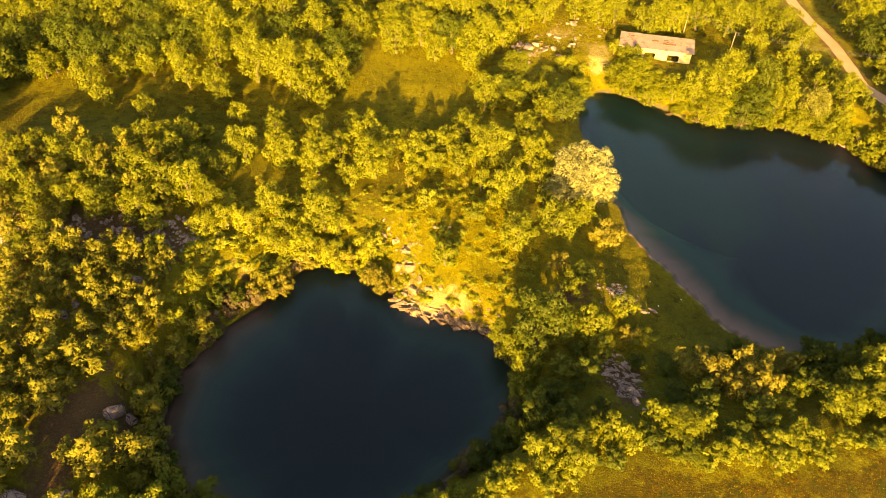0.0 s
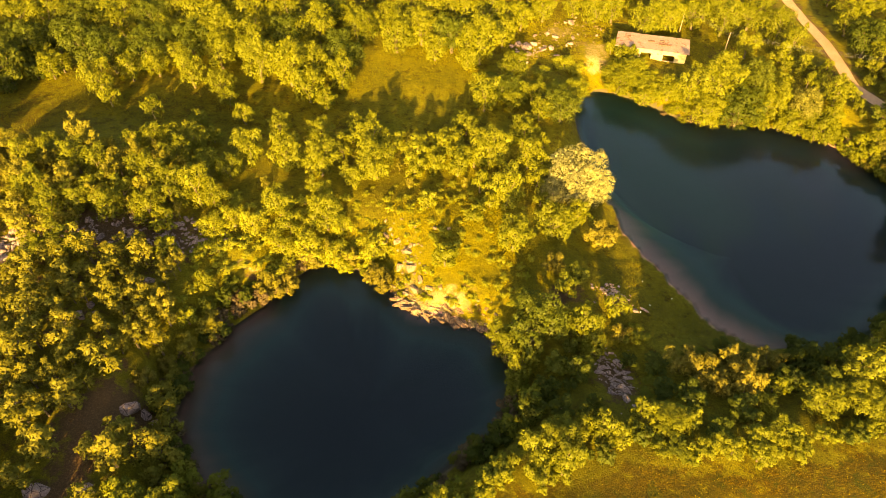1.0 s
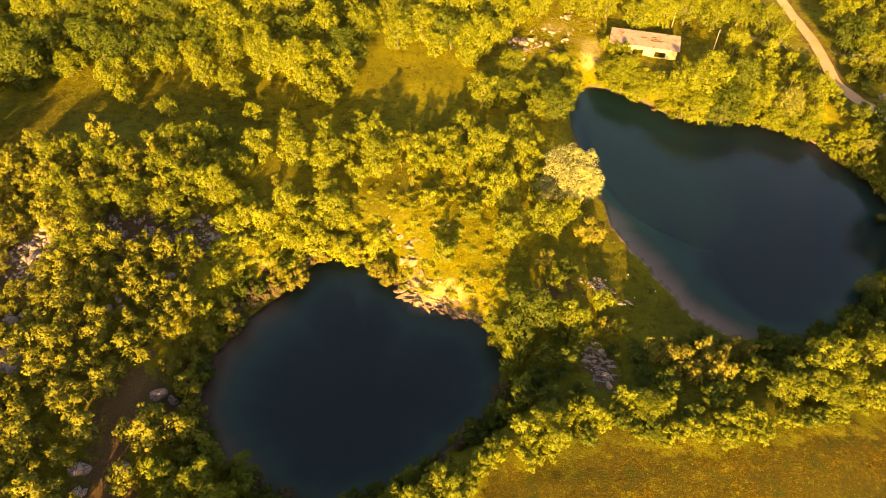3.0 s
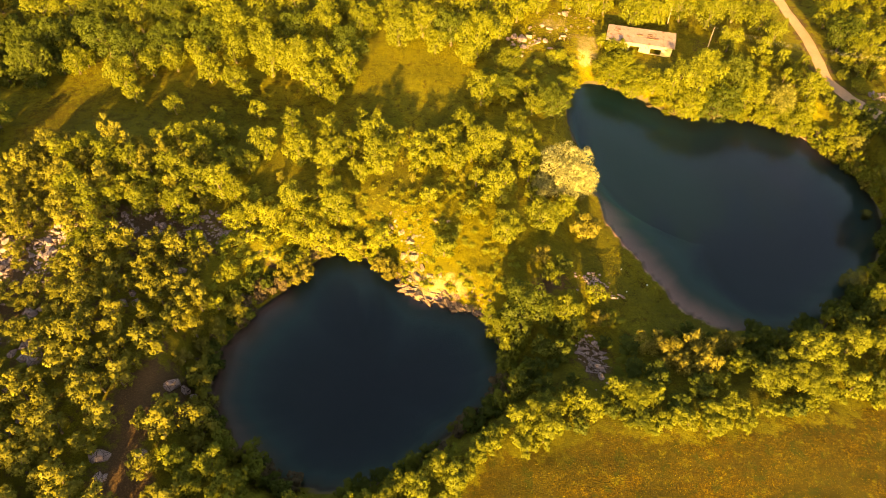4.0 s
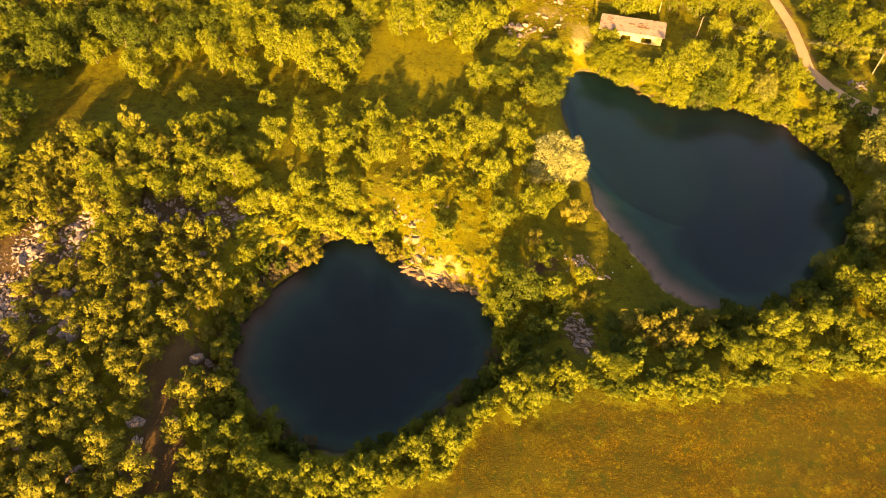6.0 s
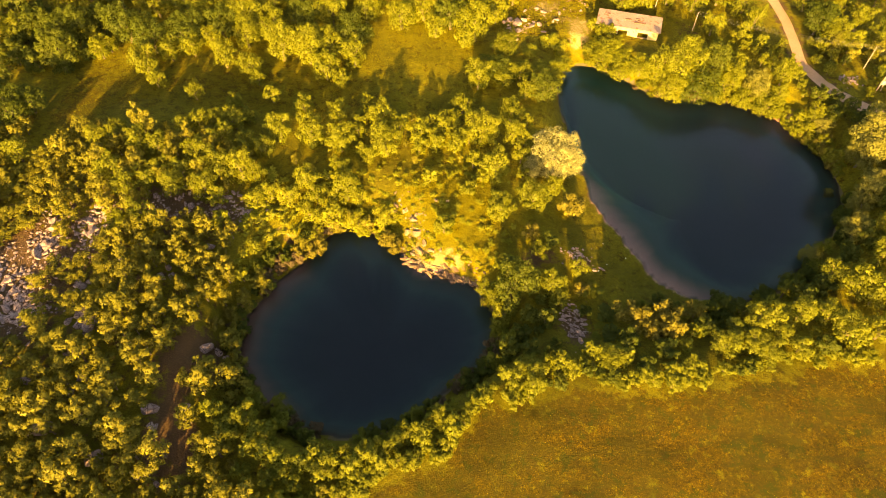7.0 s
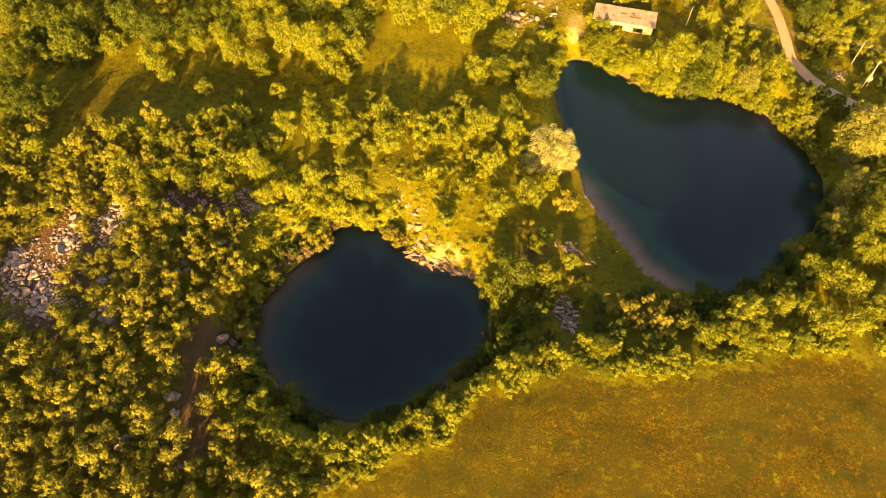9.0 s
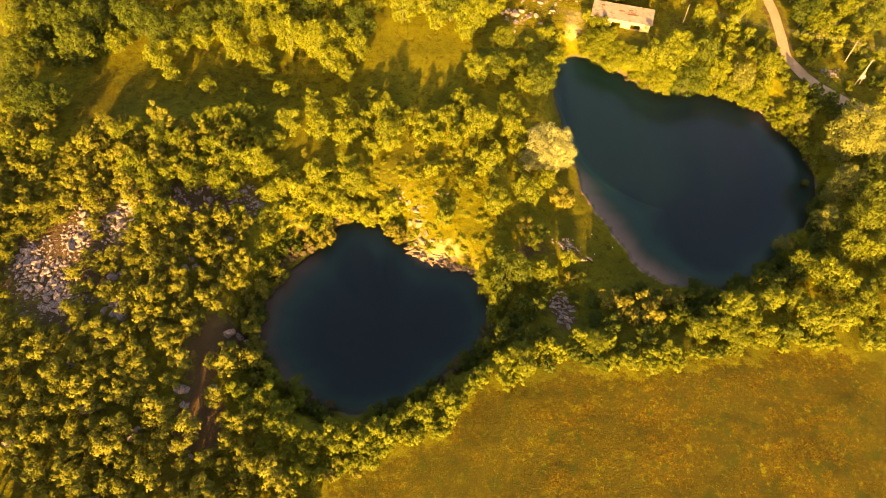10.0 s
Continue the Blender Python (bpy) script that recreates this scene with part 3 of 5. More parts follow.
# ---- trees and bushes ----
def leaves_mesh(name, lobes, count, size, material, rng):
    """A crown of small leaf sprays over the outsides of round lobes (x, y, z, radius), with a denser layer behind."""
    centres, radii = np.array([q[:3] for q in lobes]), np.array([q[3] for q in lobes])
    verts, normals = [], []
    for share, shell, ragged, grown in ((0.74, 1.0, 0.13, 1.0), (0.26, 0.80, 0.06, 1.9)):
        k = (count * share * radii ** 2 / (radii ** 2).sum()).astype(int)
        at = np.repeat(np.arange(len(lobes)), k)
        n = len(at)
        d = rng.normal(size=(n, 3)) + np.array((0, 0, 0.45))
        d /= np.linalg.norm(d, axis=1)[:, None]
        d[:, 2] = np.where((d[:, 2] < -0.25) & (rng.random(n) < 0.75), -d[:, 2], d[:, 2])
        out = shell + rng.normal(size=(n, 1)) * ragged - 0.25 * (rng.random((n, 1)) < 0.25) * rng.random((n, 1))
        p = centres[at] + d * out * radii[at][:, None] * np.array((0.92, 0.92, 1.08))
        hidden = (np.linalg.norm(p[:, None, :] - centres[None], axis=2) < radii[None] * 0.70 * shell).any(axis=1)
        keep = ~hidden & (p[:, 2] > 0.05)
        p, d = p[keep], d[keep]
        n = len(p)
        facing = d + rng.normal(size=(n, 3)) * 0.52 + np.array((0, 0, 0.25))
        facing /= np.linalg.norm(facing, axis=1)[:, None]
        side = np.cross(facing, rng.normal(size=(n, 3)))
        side /= np.linalg.norm(side, axis=1)[:, None] + 1e-6
        along = np.cross(facing, side)
        s = grown * size * rng.uniform(0.6, 1.35, (n, 1))
        verts.append(np.stack((p - side * s * 0.42 - along * s * 0.3, p + side * s * 0.42 - along * s * 0.3, p + along * s * 0.75), axis=1).reshape(-1, 3))
        whole = p - np.array((0, 0, 0.42 * p[:, 2].max()))
        soft = d * 0.78 + facing * 0.30 + 0.22 * whole / np.linalg.norm(whole, axis=1)[:, None]
        normals.append(np.repeat(soft / np.linalg.norm(soft, axis=1)[:, None], 3, axis=0))
    verts, normals = np.concatenate(verts), np.concatenate(normals)
    me = mesh_from(name, verts.tolist(), np.arange(len(verts)).reshape(-1, 3).tolist(), material, True)
    me.normals_split_custom_set_from_vertices(normals.tolist())
    return me


def trunk_mesh(name, lobes, r, base, rng):
    bm = bmesh.new()
    top = 0.55 * base
    bend = Vector((rng.normal() * 0.08 * r, rng.normal() * 0.08 * r, 0))
    stem = rod(bm, (0, 0, -0.5), bend + Vector((0, 0, top)), 0.075 * r + 0.03, 0.05 * r + 0.02, 6)

    def grow(grown_from, start, end, r0, r1):
        """A limb whose base is joined to what it grows from."""
        limb = rod(bm, start, end, r0, r1, 3)
        joint = min(grown_from, key=lambda v: (v.co - start).length)
        min(limb, key=lambda v: (v.co - start).length).co = joint.co
        return limb

    for q in sorted(lobes, key=lambda q: -q[3])[:6 if r > 2 else 4]:
        start = bend + Vector((0, 0, top * rng.uniform(0.75, 1.0)))
        mid = start.lerp(Vector(q[:3]), 0.55) + Vector((0, 0, 0.08 * r))
        lower = grow(stem, start, mid, 0.032 * r + 0.015, 0.02 * r + 0.01)
        grow(lower, mid, Vector(q[:3]) + Vector((0, 0, 0.2 * q[3])), 0.02 * r + 0.01, 0.008)
    bmesh.ops.remove_doubles(bm, verts=bm.verts[:], dist=1e-5)
    me = bpy.data.meshes.new(name)
    bm.to_mesh(me)
    bm.free()
    me.materials.append(BARK)
    return me


def build_tree(kind, r, lobe_count, leaf_count, leaf, material, seed, label, category, tall=1.0, loose=1.0):
    """A tree or bush with crown radius r, rooted at the origin: trunk with limbs, and crown."""
    rng = np.random.default_rng(seed)
    centre = r * 0.95 * tall
    boughs, lobes = [], []
    for i in range(lobe_count):
        a = 2.399963 * i + rng.uniform(-0.5, 0.5)
        u = (i + 0.5) / lobe_count
        z = (1 - 2 * u) * 0.60 * r * tall
        ring = r * 0.58 * math.sqrt(max(0.05, 1 - (1 - 2 * u) ** 2)) * rng.uniform(0.7, 1.2) * loose
        boughs.append((ring * math.cos(a), ring * math.sin(a), max(0.24 * r, centre + z + rng.normal() * 0.09 * r), r * rng.uniform(0.27, 0.41)))
    for bx, by, bz, br in boughs:
        lobes.append((bx, by, bz, br))
        for _ in range(6):
            d = Vector(rng.normal(size=3)) * 0.9 + Vector((bx, by, bz - centre)).normalized() * 0.9 + Vector((0, 0, 0.7))
            d = d.normalized() * br * rng.uniform(0.7, 1.2)
            lobes.append((bx + d.x, by + d.y, max(0.15 * r, bz + d.z), br * rng.uniform(0.32, 0.55)))
    lobes.append((0, 0, centre, r * 0.45))
    tree = new(kind)
    for name, me in (("trunk", trunk_mesh("trunk", lobes, r, centre, rng)), ("crown", leaves_mesh("crown", lobes, leaf_count, leaf, material, rng))):
        ob = new(name, me)
        ob.parent = tree
    tree["radius"] = r
    return tagged(tree, label, category)


GREEN = "leafy green broadleaf tree in low evening sun"
KINDS = {
    "big": [build_tree("tree", 4.4, 18, 8779, 0.206, LEAF, 10 + i, GREEN, "tree", 1.0 + 0.1 * (i % 3), 1.0) for i in range(4)],
    "mid": [build_tree("tree", 2.9, 14, 4696, 0.179, LEAF, 20 + i, GREEN, "tree", 1.0 + 0.12 * (i % 3), 1.05) for i in range(5)],
    "small": [build_tree("bush", 1.8, 10, 2144, 0.166, LEAF, 30 + i, "rounded green bush among rough grass", "bush", 0.95 + 0.15 * (i % 3), 1.15) for i in range(6)],
    "dark": [build_tree("bush", 2.2, 10, 3062, 0.192, LEAF_DARK_SHADED, 40 + i, "dense dark green bush, leaf colour partly standing in for shade", "bush", 0.9 + 0.1 * i, 1.1) for i in range(3)],
    "ochre": [build_tree("bush", 2.1, 10, 2858, 0.179, LEAF_OCHRE, 50 + i, "ochre bush with dry yellowing leaves", "bush", 0.85 + 0.1 * i, 1.15) for i in range(3)],
    "deep": [build_tree("tree", 4.4, 18, 9187, 0.206, LEAF_DARK_SHADED, 15 + i, "dark green broadleaf tree, leaf colour partly standing in for shade", "tree", 0.95, 1.0) for i in range(2)],
    "pale": [build_tree("willow_tree", 4.4, 18, 13200, 0.181, LEAF_PALE, 64 + i, "pale yellow-green willow tree on the shore", "tree", 1.0, 1.0) for i in range(2)],
    "silver": [build_tree("willow_tree", 4.4, 22, 16720, 0.173, LEAF_SILVER, 60 + i, "silvery pale willow tree at the water's edge", "tree", 1.0, 1.0) for i in range(2)],
}
KINDS["brush"] = [build_tree("shore_brush", 1.3, 8, 1123, 0.172, LEAF_BRUSH, 80 + i, "low brownish brush at the water's edge", "bush", 0.75, 1.25) for i in range(3)]
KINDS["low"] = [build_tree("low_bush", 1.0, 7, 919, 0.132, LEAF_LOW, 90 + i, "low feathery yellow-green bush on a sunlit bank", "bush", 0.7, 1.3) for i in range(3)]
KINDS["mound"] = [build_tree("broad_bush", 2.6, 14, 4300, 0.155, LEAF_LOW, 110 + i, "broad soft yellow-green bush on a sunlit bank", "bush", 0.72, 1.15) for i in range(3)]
KINDS["hedge"] = [build_tree("hedge_bush", 1.4, 9, 1530, 0.159, LEAF, 95 + i, "low bright green bush of a hedge beside the meadow", "bush", 0.75, 1.25) for i in range(3)]
SCRUB = "small round scrub bush on stony ground"
KINDS["scrub"] = [build_tree("scrub_bush", 1.6, 9, 1540, 0.166, LEAF_SCRUB, 70 + i, SCRUB, "bush", 1.25 + 0.25 * (i % 3), 1.05) for i in range(7)]
KINDS["sapling"] = [build_tree("sapling", 1.5, 9, 1540, 0.162, LEAF_SCRUB, 170 + i, "slender upright sapling in a dense olive thicket", "sapling", 1.45 + 0.25 * (i % 3), 0.95) for i in range(6)]
first = {tree.name for group in KINDS.values() for tree in group}
PLANTED = []
plant_rng = random.Random(5)


def plant(kind, x, y, r, group):
    """Sets a tree of that kind and crown radius on the ground; the first of each build is itself moved into place."""
    source = plant_rng.choice(KINDS[kind])
    s = r / source["radius"]
    tall = 0.36 if abs(x - 29.5 + 0.105 * (66 - y)) < 2.0 and 33 < y < 60 else 1.0   # low growth where the evening sun comes through
    if kind in ("low", "silver"):
        tall = 0.62 if kind == "low" else 0.8
    elif 60 < y < 96 and abs(x + 79.0 - 0.105 * (96 - y)) < 3.2:
        tall = 0.45
    elif 36 <= x < 49 and 111 < y < 127:
        tall = 0.66
    elif 10 < x < 36 and 108 < y < 128:
        tall = 0.64
    elif -82 < x < -56 and 36 < y < 64:
        tall = 0.62
    elif 31 < x < 64 and y < 45 and tall == 1.0:
        tall = 1.25 if kind == "ochre" else 0.78
    m = pose(x, y, bump_height(x, y) - 0.05, 0, 0, plant_rng.uniform(0, 360)) @ Matrix.Diagonal((s, s, s * tall * plant_rng.uniform(0.88, 1.15), 1))
    if source.name in first:
        first.discard(source.name)
        source.matrix_basis = m
        ob = source
    else:
        ob = copy_thing(source, Matrix.Identity(4))
        ob.matrix_basis = m
    tagged(ob, group=group)
    PLANTED.append((x, y, r))


def by_size(r, share=0.15):
    if r > 3.5 and plant_rng.random() < share:
        return "deep"
    return "big" if r > 3.5 else "mid" if r > 2.3 else "small"


OTHER = {"bank_low": "mound", "bank_ochre": "ochre", "peninsula_ochre": "ochre", "south_east_ochre": "ochre", "east_p1_dark": "dark", "hedge_p1_dark": "dark", "east_p2_dark": "dark", "east_p2_silver": "pale", "willow": "silver", "east_p2_grey": "pale", "west_dark": "dark"}
NAMES = {"woods_nw": "trees of the north-west wood", "woods_n": "trees of the north wood", "north_bank": "trees along the north bank"}


def plant_stand(stand, rows):
    """Plants a stand of trees and bushes: rows of x, y and crown radius."""
    group = NAMES.get(stand, "trees and bushes of the " + stand.replace("_", " ").replace(" p1", "").replace(" p2", ""))
    for x, y, r in rows:
        if math.hypot(x - 97.6, y - 111.5) < 0.8 * r + 3.5:
            continue
        # west_top is mostly dark trees, its shade put into the leaf colour
        plant(OTHER.get(stand) or by_size(r, {"woods_nw": 0.4, "west_top": 0.8}.get(stand, 0.12)), x, y, r, group)


plant_stand("woods_nw", [(-90.6, 132.6, 4.4), (-84.6, 133.9, 4.4), (-78.5, 135.2, 4.5), (-81.3, 121.3, 3.1), (-76.1, 117.3, 2.8), (-72.8, 121.3, 4.7), (-65.5, 117.2, 4.6), (-58.7, 119.6, 5.1), (-61.3, 114.4, 3.5), (-64.7, 108.2, 3.4), (-61.7, 104.5, 2.0), (-56.6, 115.9, 2.8), (-68.6, 131.4, 4.9), (-62.5, 133.9, 4.4), (-52.0, 134.8, 5.0)])
plant_stand("woods_n", [(-51.4, 123.6, 4.2), (-52.6, 119.1, 2.6), (-46.9, 128.3, 4.9), (-45.3, 120.8, 3.7), (-48.7, 112.6, 3.0), (-43.0, 111.3, 3.0), (-40.9, 107.4, 1.9), (-41.4, 134.7, 5.0), (-40.6, 124.8, 4.3), (-36.9, 117.2, 4.1), (-33.4, 129.0, 4.9), (-30.7, 116.7, 4.6), (-26.7, 131.0, 4.4), (-26.8, 119.2, 4.2), (-21.1, 123.8, 4.3), (-20.6, 116.3, 3.3), (-26.3, 111.6, 3.5), (-22.6, 108.9, 2.5), (-35.3, 140.1, 4.6), (-27.1, 142.9, 4.7), (-22.0, 143.4, 3.3)])
plant_stand("clearing", [(-52.3, 100.1, 1.9), (-44.2, 99.1, 1.9), (-36.8, 102.2, 2.1), (-40.6, 94.7, 2.0), (-16.3, 101.8, 1.7), (-16.6, 97.9, 1.9)])
plant_stand("scrub_mid", [(-63.6, 85.8, 2.5), (-58.3, 82.2, 2.8), (-54.7, 81.3, 2.6), (-66.5, 83.4, 2.4), (-61.4, 74.2, 3.0), (-57.6, 70.7, 2.6), (-54.8, 73.7, 2.7), (-53.0, 76.4, 2.3), (-49.7, 72.1, 2.5), (-51.6, 88.5, 2.1), (-48.9, 89.7, 2.4), (-46.2, 91.4, 2.4), (-42.7, 92.1, 2.6), (-47.1, 80.6, 2.8), (-43.7, 85.8, 2.9), (-39.4, 85.8, 3.0), (-35.8, 85.6, 2.5), (-42.6, 77.3, 3.2), (-38.8, 78.1, 3.2), (-44.6, 72.9, 2.9), (-49.0, 76.3, 2.3), (-42.0, 71.2, 2.1), (-36.6, 78.3, 2.4), (-57.2, 63.9, 2.5), (-53.5, 64.7, 2.3), (-51.5, 64.5, 1.8), (-40.4, 66.3, 2.2)])
plant_stand("row_mid", [(-33.4, 90.6, 3.1), (-29.3, 97.9, 2.8), (-26.8, 90.2, 3.5), (-22.2, 97.4, 2.8), (-20.9, 88.3, 3.5), (-17.8, 92.7, 2.2), (-13.1, 95.0, 3.2), (-11.3, 87.3, 3.7), (-9.1, 93.6, 2.7), (-15.1, 85.2, 2.4), (-4.2, 90.9, 3.1), (-4.9, 87.7, 2.2), (-0.4, 93.1, 2.7), (-1.3, 88.5, 2.4), (-26.5, 77.8, 2.8), (-20.1, 81.5, 2.5), (-18.7, 76.8, 3.3), (-24.5, 74.8, 2.2)])
plant_stand("bank_low", [(-35.4, 72.4, 2.4), (-25.2, 71.4, 2.5), (-29.6, 74.0, 2.4), (-33.0, 74.6, 2.2), (-21.3, 71.9, 3.2), (-16.4, 71.1, 2.6), (-11.0, 71.9, 2.7), (-16.2, 76.0, 2.0), (-24.6, 67.8, 2.1), (-22.2, 75.7, 2.0)])
plant_stand("bank_ochre", [(-10.3, 67.2, 2.0), (-23.6, 66.4, 2.1), (-26.6, 63.4, 1.8), (-24.9, 64.3, 1.9), (-23.2, 65.4, 1.5)])
plant_stand("bank_low_b", [(-33.6, 59.1, 1.6), (-35.5, 56.5, 1.7), (-34.2, 61.9, 1.5), (0.4, 66.8, 2.2), (10.7, 69.6, 3.2), (5.0, 75.6, 1.8), (-2.4, 78.5, 1.8), (7.6, 79.3, 1.6)])
plant_stand("woods_top", [(-10.0, 131.0, 4.4), (-4.7, 134.8, 4.5), (-10.7, 142.9, 4.1), (-3.1, 144.2, 4.2), (1.9, 131.0, 4.4), (7.9, 126.3, 4.9), (13.1, 133.8, 3.4), (5.6, 124.7, 3.0), (4.5, 141.0, 4.7), (10.7, 140.2, 4.6), (17.9, 141.9, 3.5), (23.3, 145.6, 3.6), (35.6, 145.6, 3.6), (30.9, 148.4, 3.0), (-1.7, 127.6, 3.0)])
plant_stand("inlet", [(11.5, 112.9, 4.0), (8.0, 108.2, 3.4), (13.7, 109.5, 3.0), (17.7, 112.1, 3.3), (22.4, 104.9, 3.9), (18.4, 105.0, 2.4), (4.1, 99.7, 2.8), (8.1, 91.0, 4.2), (14.4, 96.7, 3.2), (5.5, 90.4, 2.7), (1.8, 94.3, 2.7), (2.6, 87.7, 2.4), (14.9, 90.6, 2.7), (10.2, 79.9, 3.3), (6.2, 83.2, 1.9)])
plant_stand("peninsula", [(17.3, 73.1, 3.3), (22.1, 78.2, 2.5)])
plant_stand("peninsula_ochre", [(24.9, 73.6, 2.8), (16.5, 65.6, 1.8), (24.4, 54.4, 1.5)])
plant_stand("north_bank", [(37.6, 122.8, 4.9), (42.3, 118.9, 4.8), (39.9, 123.0, 3.6), (46.7, 117.2, 4.0), (49.8, 115.0, 3.4), (52.7, 111.1, 4.1), (55.6, 114.5, 5.1), (62.2, 115.2, 4.1), (59.0, 110.3, 4.8), (65.9, 111.7, 3.6), (68.6, 108.4, 2.8), (73.5, 105.7, 3.2), (77.1, 110.4, 3.0), (75.9, 107.3, 2.7), (79.3, 101.1, 2.2)])
plant_stand("behind_house", [(45.7, 139.5, 4.1), (51.2, 141.5, 4.1), (57.5, 141.6, 4.4), (62.9, 138.7, 4.0), (70.1, 141.5, 4.1), (65.4, 128.8, 3.0), (74.9, 137.4, 4.0), (75.8, 130.6, 2.8), (72.1, 126.7, 2.2), (91.6, 138.9, 4.6), (90.8, 129.0, 4.1), (76.0, 123.1, 1.9), (39.5, 145.5, 3.0)])
plant_stand("east_p1", [(11.4, 57.9, 2.4), (12.6, 53.6, 4.2), (8.6, 53.6, 3.0), (10.7, 50.3, 2.5), (16.1, 56.1, 1.7), (19.4, 54.0, 3.1), (20.1, 51.7, 2.0), (24.4, 57.7, 1.8), (26.6, 54.5, 2.0), (17.7, 61.1, 1.8)])
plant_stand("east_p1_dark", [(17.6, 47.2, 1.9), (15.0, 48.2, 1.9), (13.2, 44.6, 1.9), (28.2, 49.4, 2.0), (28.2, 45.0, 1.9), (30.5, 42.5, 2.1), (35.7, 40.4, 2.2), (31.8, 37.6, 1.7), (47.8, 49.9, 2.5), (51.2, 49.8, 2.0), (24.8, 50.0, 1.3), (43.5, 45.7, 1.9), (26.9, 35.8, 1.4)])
plant_stand("south_east", [(11.2, 43.1, 2.2), (8.9, 40.3, 1.5), (13.0, 36.4, 2.5), (10.4, 34.6, 1.9), (13.9, 33.7, 2.4), (15.8, 37.6, 1.7), (18.7, 37.4, 2.0), (20.4, 36.3, 1.4), (23.8, 40.0, 1.6), (26.5, 38.7, 2.2), (29.2, 39.1, 1.6), (25.8, 44.6, 0.9), (39.5, 41.8, 1.5), (31.1, 35.6, 1.4), (32.7, 34.8, 1.3), (35.3, 34.0, 1.5), (41.8, 44.8, 1.6), (27.4, 35.2, 1.1)])
plant_stand("south_east_ochre", [(31.4, 48.7, 2.4), (33.4, 46.7, 2.4), (37.3, 47.7, 2.7), (37.9, 44.5, 2.2), (43.5, 49.3, 2.1), (34.7, 45.0, 1.9)])
plant_stand("hedge_p1", [(-17.3, 23.0, 2.3), (-14.7, 23.4, 1.9), (-16.4, 20.8, 2.1), (-11.1, 22.9, 2.3), (-8.5, 24.1, 2.0), (-9.1, 22.0, 1.9), (-5.8, 26.4, 2.4), (-2.9, 25.9, 1.9), (-4.1, 30.8, 2.1), (-0.7, 29.2, 2.4), (1.7, 26.7, 1.9), (0.8, 31.1, 1.8), (-12.7, 18.3, 1.5), (-14.6, 17.5, 1.1), (-24.3, 23.0, 2.3), (-26.3, 26.1, 2.4), (-29.5, 29.2, 2.4), (-31.5, 26.7, 2.4), (-34.1, 29.7, 2.1), (-29.6, 32.4, 2.2), (-21.7, 21.2, 1.9), (-27.7, 24.1, 1.9), (-24.2, 19.6, 1.6), (-20.6, 19.0, 1.5), (-22.1, 16.0, 1.8), (-28.2, 20.5, 1.6), (-19.2, 21.8, 1.9), (-12.8, 20.8, 1.9), (-25.4, 32.4, 2.2), (-25.0, 29.4, 2.0)])
plant_stand("hedge_p1_dark", [(-22.7, 28.8, 1.6), (4.2, 37.4, 2.1), (6.8, 39.5, 2.1), (-20.6, 27.3, 1.6), (10.9, 41.5, 2.1), (-8.2, 29.9, 1.6)])
plant_stand("east_p2_silver", [(87.8, 87.5, 6.2), (86.0, 86.2, 3.7), (92.8, 84.7, 3.1), (83.2, 97.7, 2.3), (84.2, 76.5, 4.1), (82.1, 74.5, 2.8), (96.3, 91.1, 2.9)])
plant_stand("east_p2_grey", [(77.1, 66.5, 3.1), (69.6, 64.1, 2.2), (80.4, 81.9, 1.2)])
plant_stand("east_p2", [(82.7, 65.0, 3.9), (85.0, 60.9, 3.1), (68.8, 56.0, 3.0), (71.6, 53.3, 3.4), (73.7, 50.8, 3.4), (77.8, 58.6, 3.0), (82.1, 58.3, 3.0), (60.0, 47.8, 2.6), (52.4, 45.8, 3.3), (55.1, 43.7, 2.8), (50.4, 41.4, 2.5), (45.6, 41.5, 2.8), (57.5, 40.8, 2.3), (52.3, 40.2, 2.7), (64.7, 47.4, 2.9), (66.4, 43.7, 3.2), (71.6, 44.0, 2.8), (77.8, 49.9, 2.9), (75.7, 39.8, 2.3), (39.6, 37.6, 2.0), (35.4, 36.0, 1.9), (40.2, 35.1, 1.6), (27.4, 39.2, 2.5), (31.6, 36.1, 1.7)])
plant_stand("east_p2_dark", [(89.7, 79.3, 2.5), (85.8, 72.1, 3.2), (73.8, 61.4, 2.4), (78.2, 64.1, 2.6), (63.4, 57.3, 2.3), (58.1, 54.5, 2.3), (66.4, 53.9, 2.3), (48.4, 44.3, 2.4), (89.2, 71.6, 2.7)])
plant_stand("road_side", [(96.4, 121.7, 3.5), (93.1, 124.2, 3.6), (93.7, 131.4, 3.7), (96.9, 113.9, 2.8), (107.9, 127.7, 3.9), (102.1, 109.4, 2.8), (102.7, 123.6, 2.9), (81.9, 100.4, 2.4), (80.4, 98.3, 2.1), (100.3, 100.1, 1.8), (102.1, 130.7, 3.3)])
plant_stand("west_top", [(-99.5, 119.4, 5.0), (-93.8, 122.3, 4.4), (-93.5, 99.7, 4.3), (-84.2, 94.5, 3.7), (-86.4, 91.1, 4.2), (-84.9, 121.1, 5.3), (-83.6, 111.4, 4.5), (-77.2, 115.1, 2.8), (-88.2, 81.5, 2.7), (-80.7, 79.7, 2.7), (-99.8, 110.1, 4.2), (-92.8, 91.1, 3.3), (-80.2, 125.3, 3.8)])
plant_stand("willow", [(22.9, 85.6, 5.7), (26.4, 86.3, 3.1), (18.6, 83.1, 2.6)])
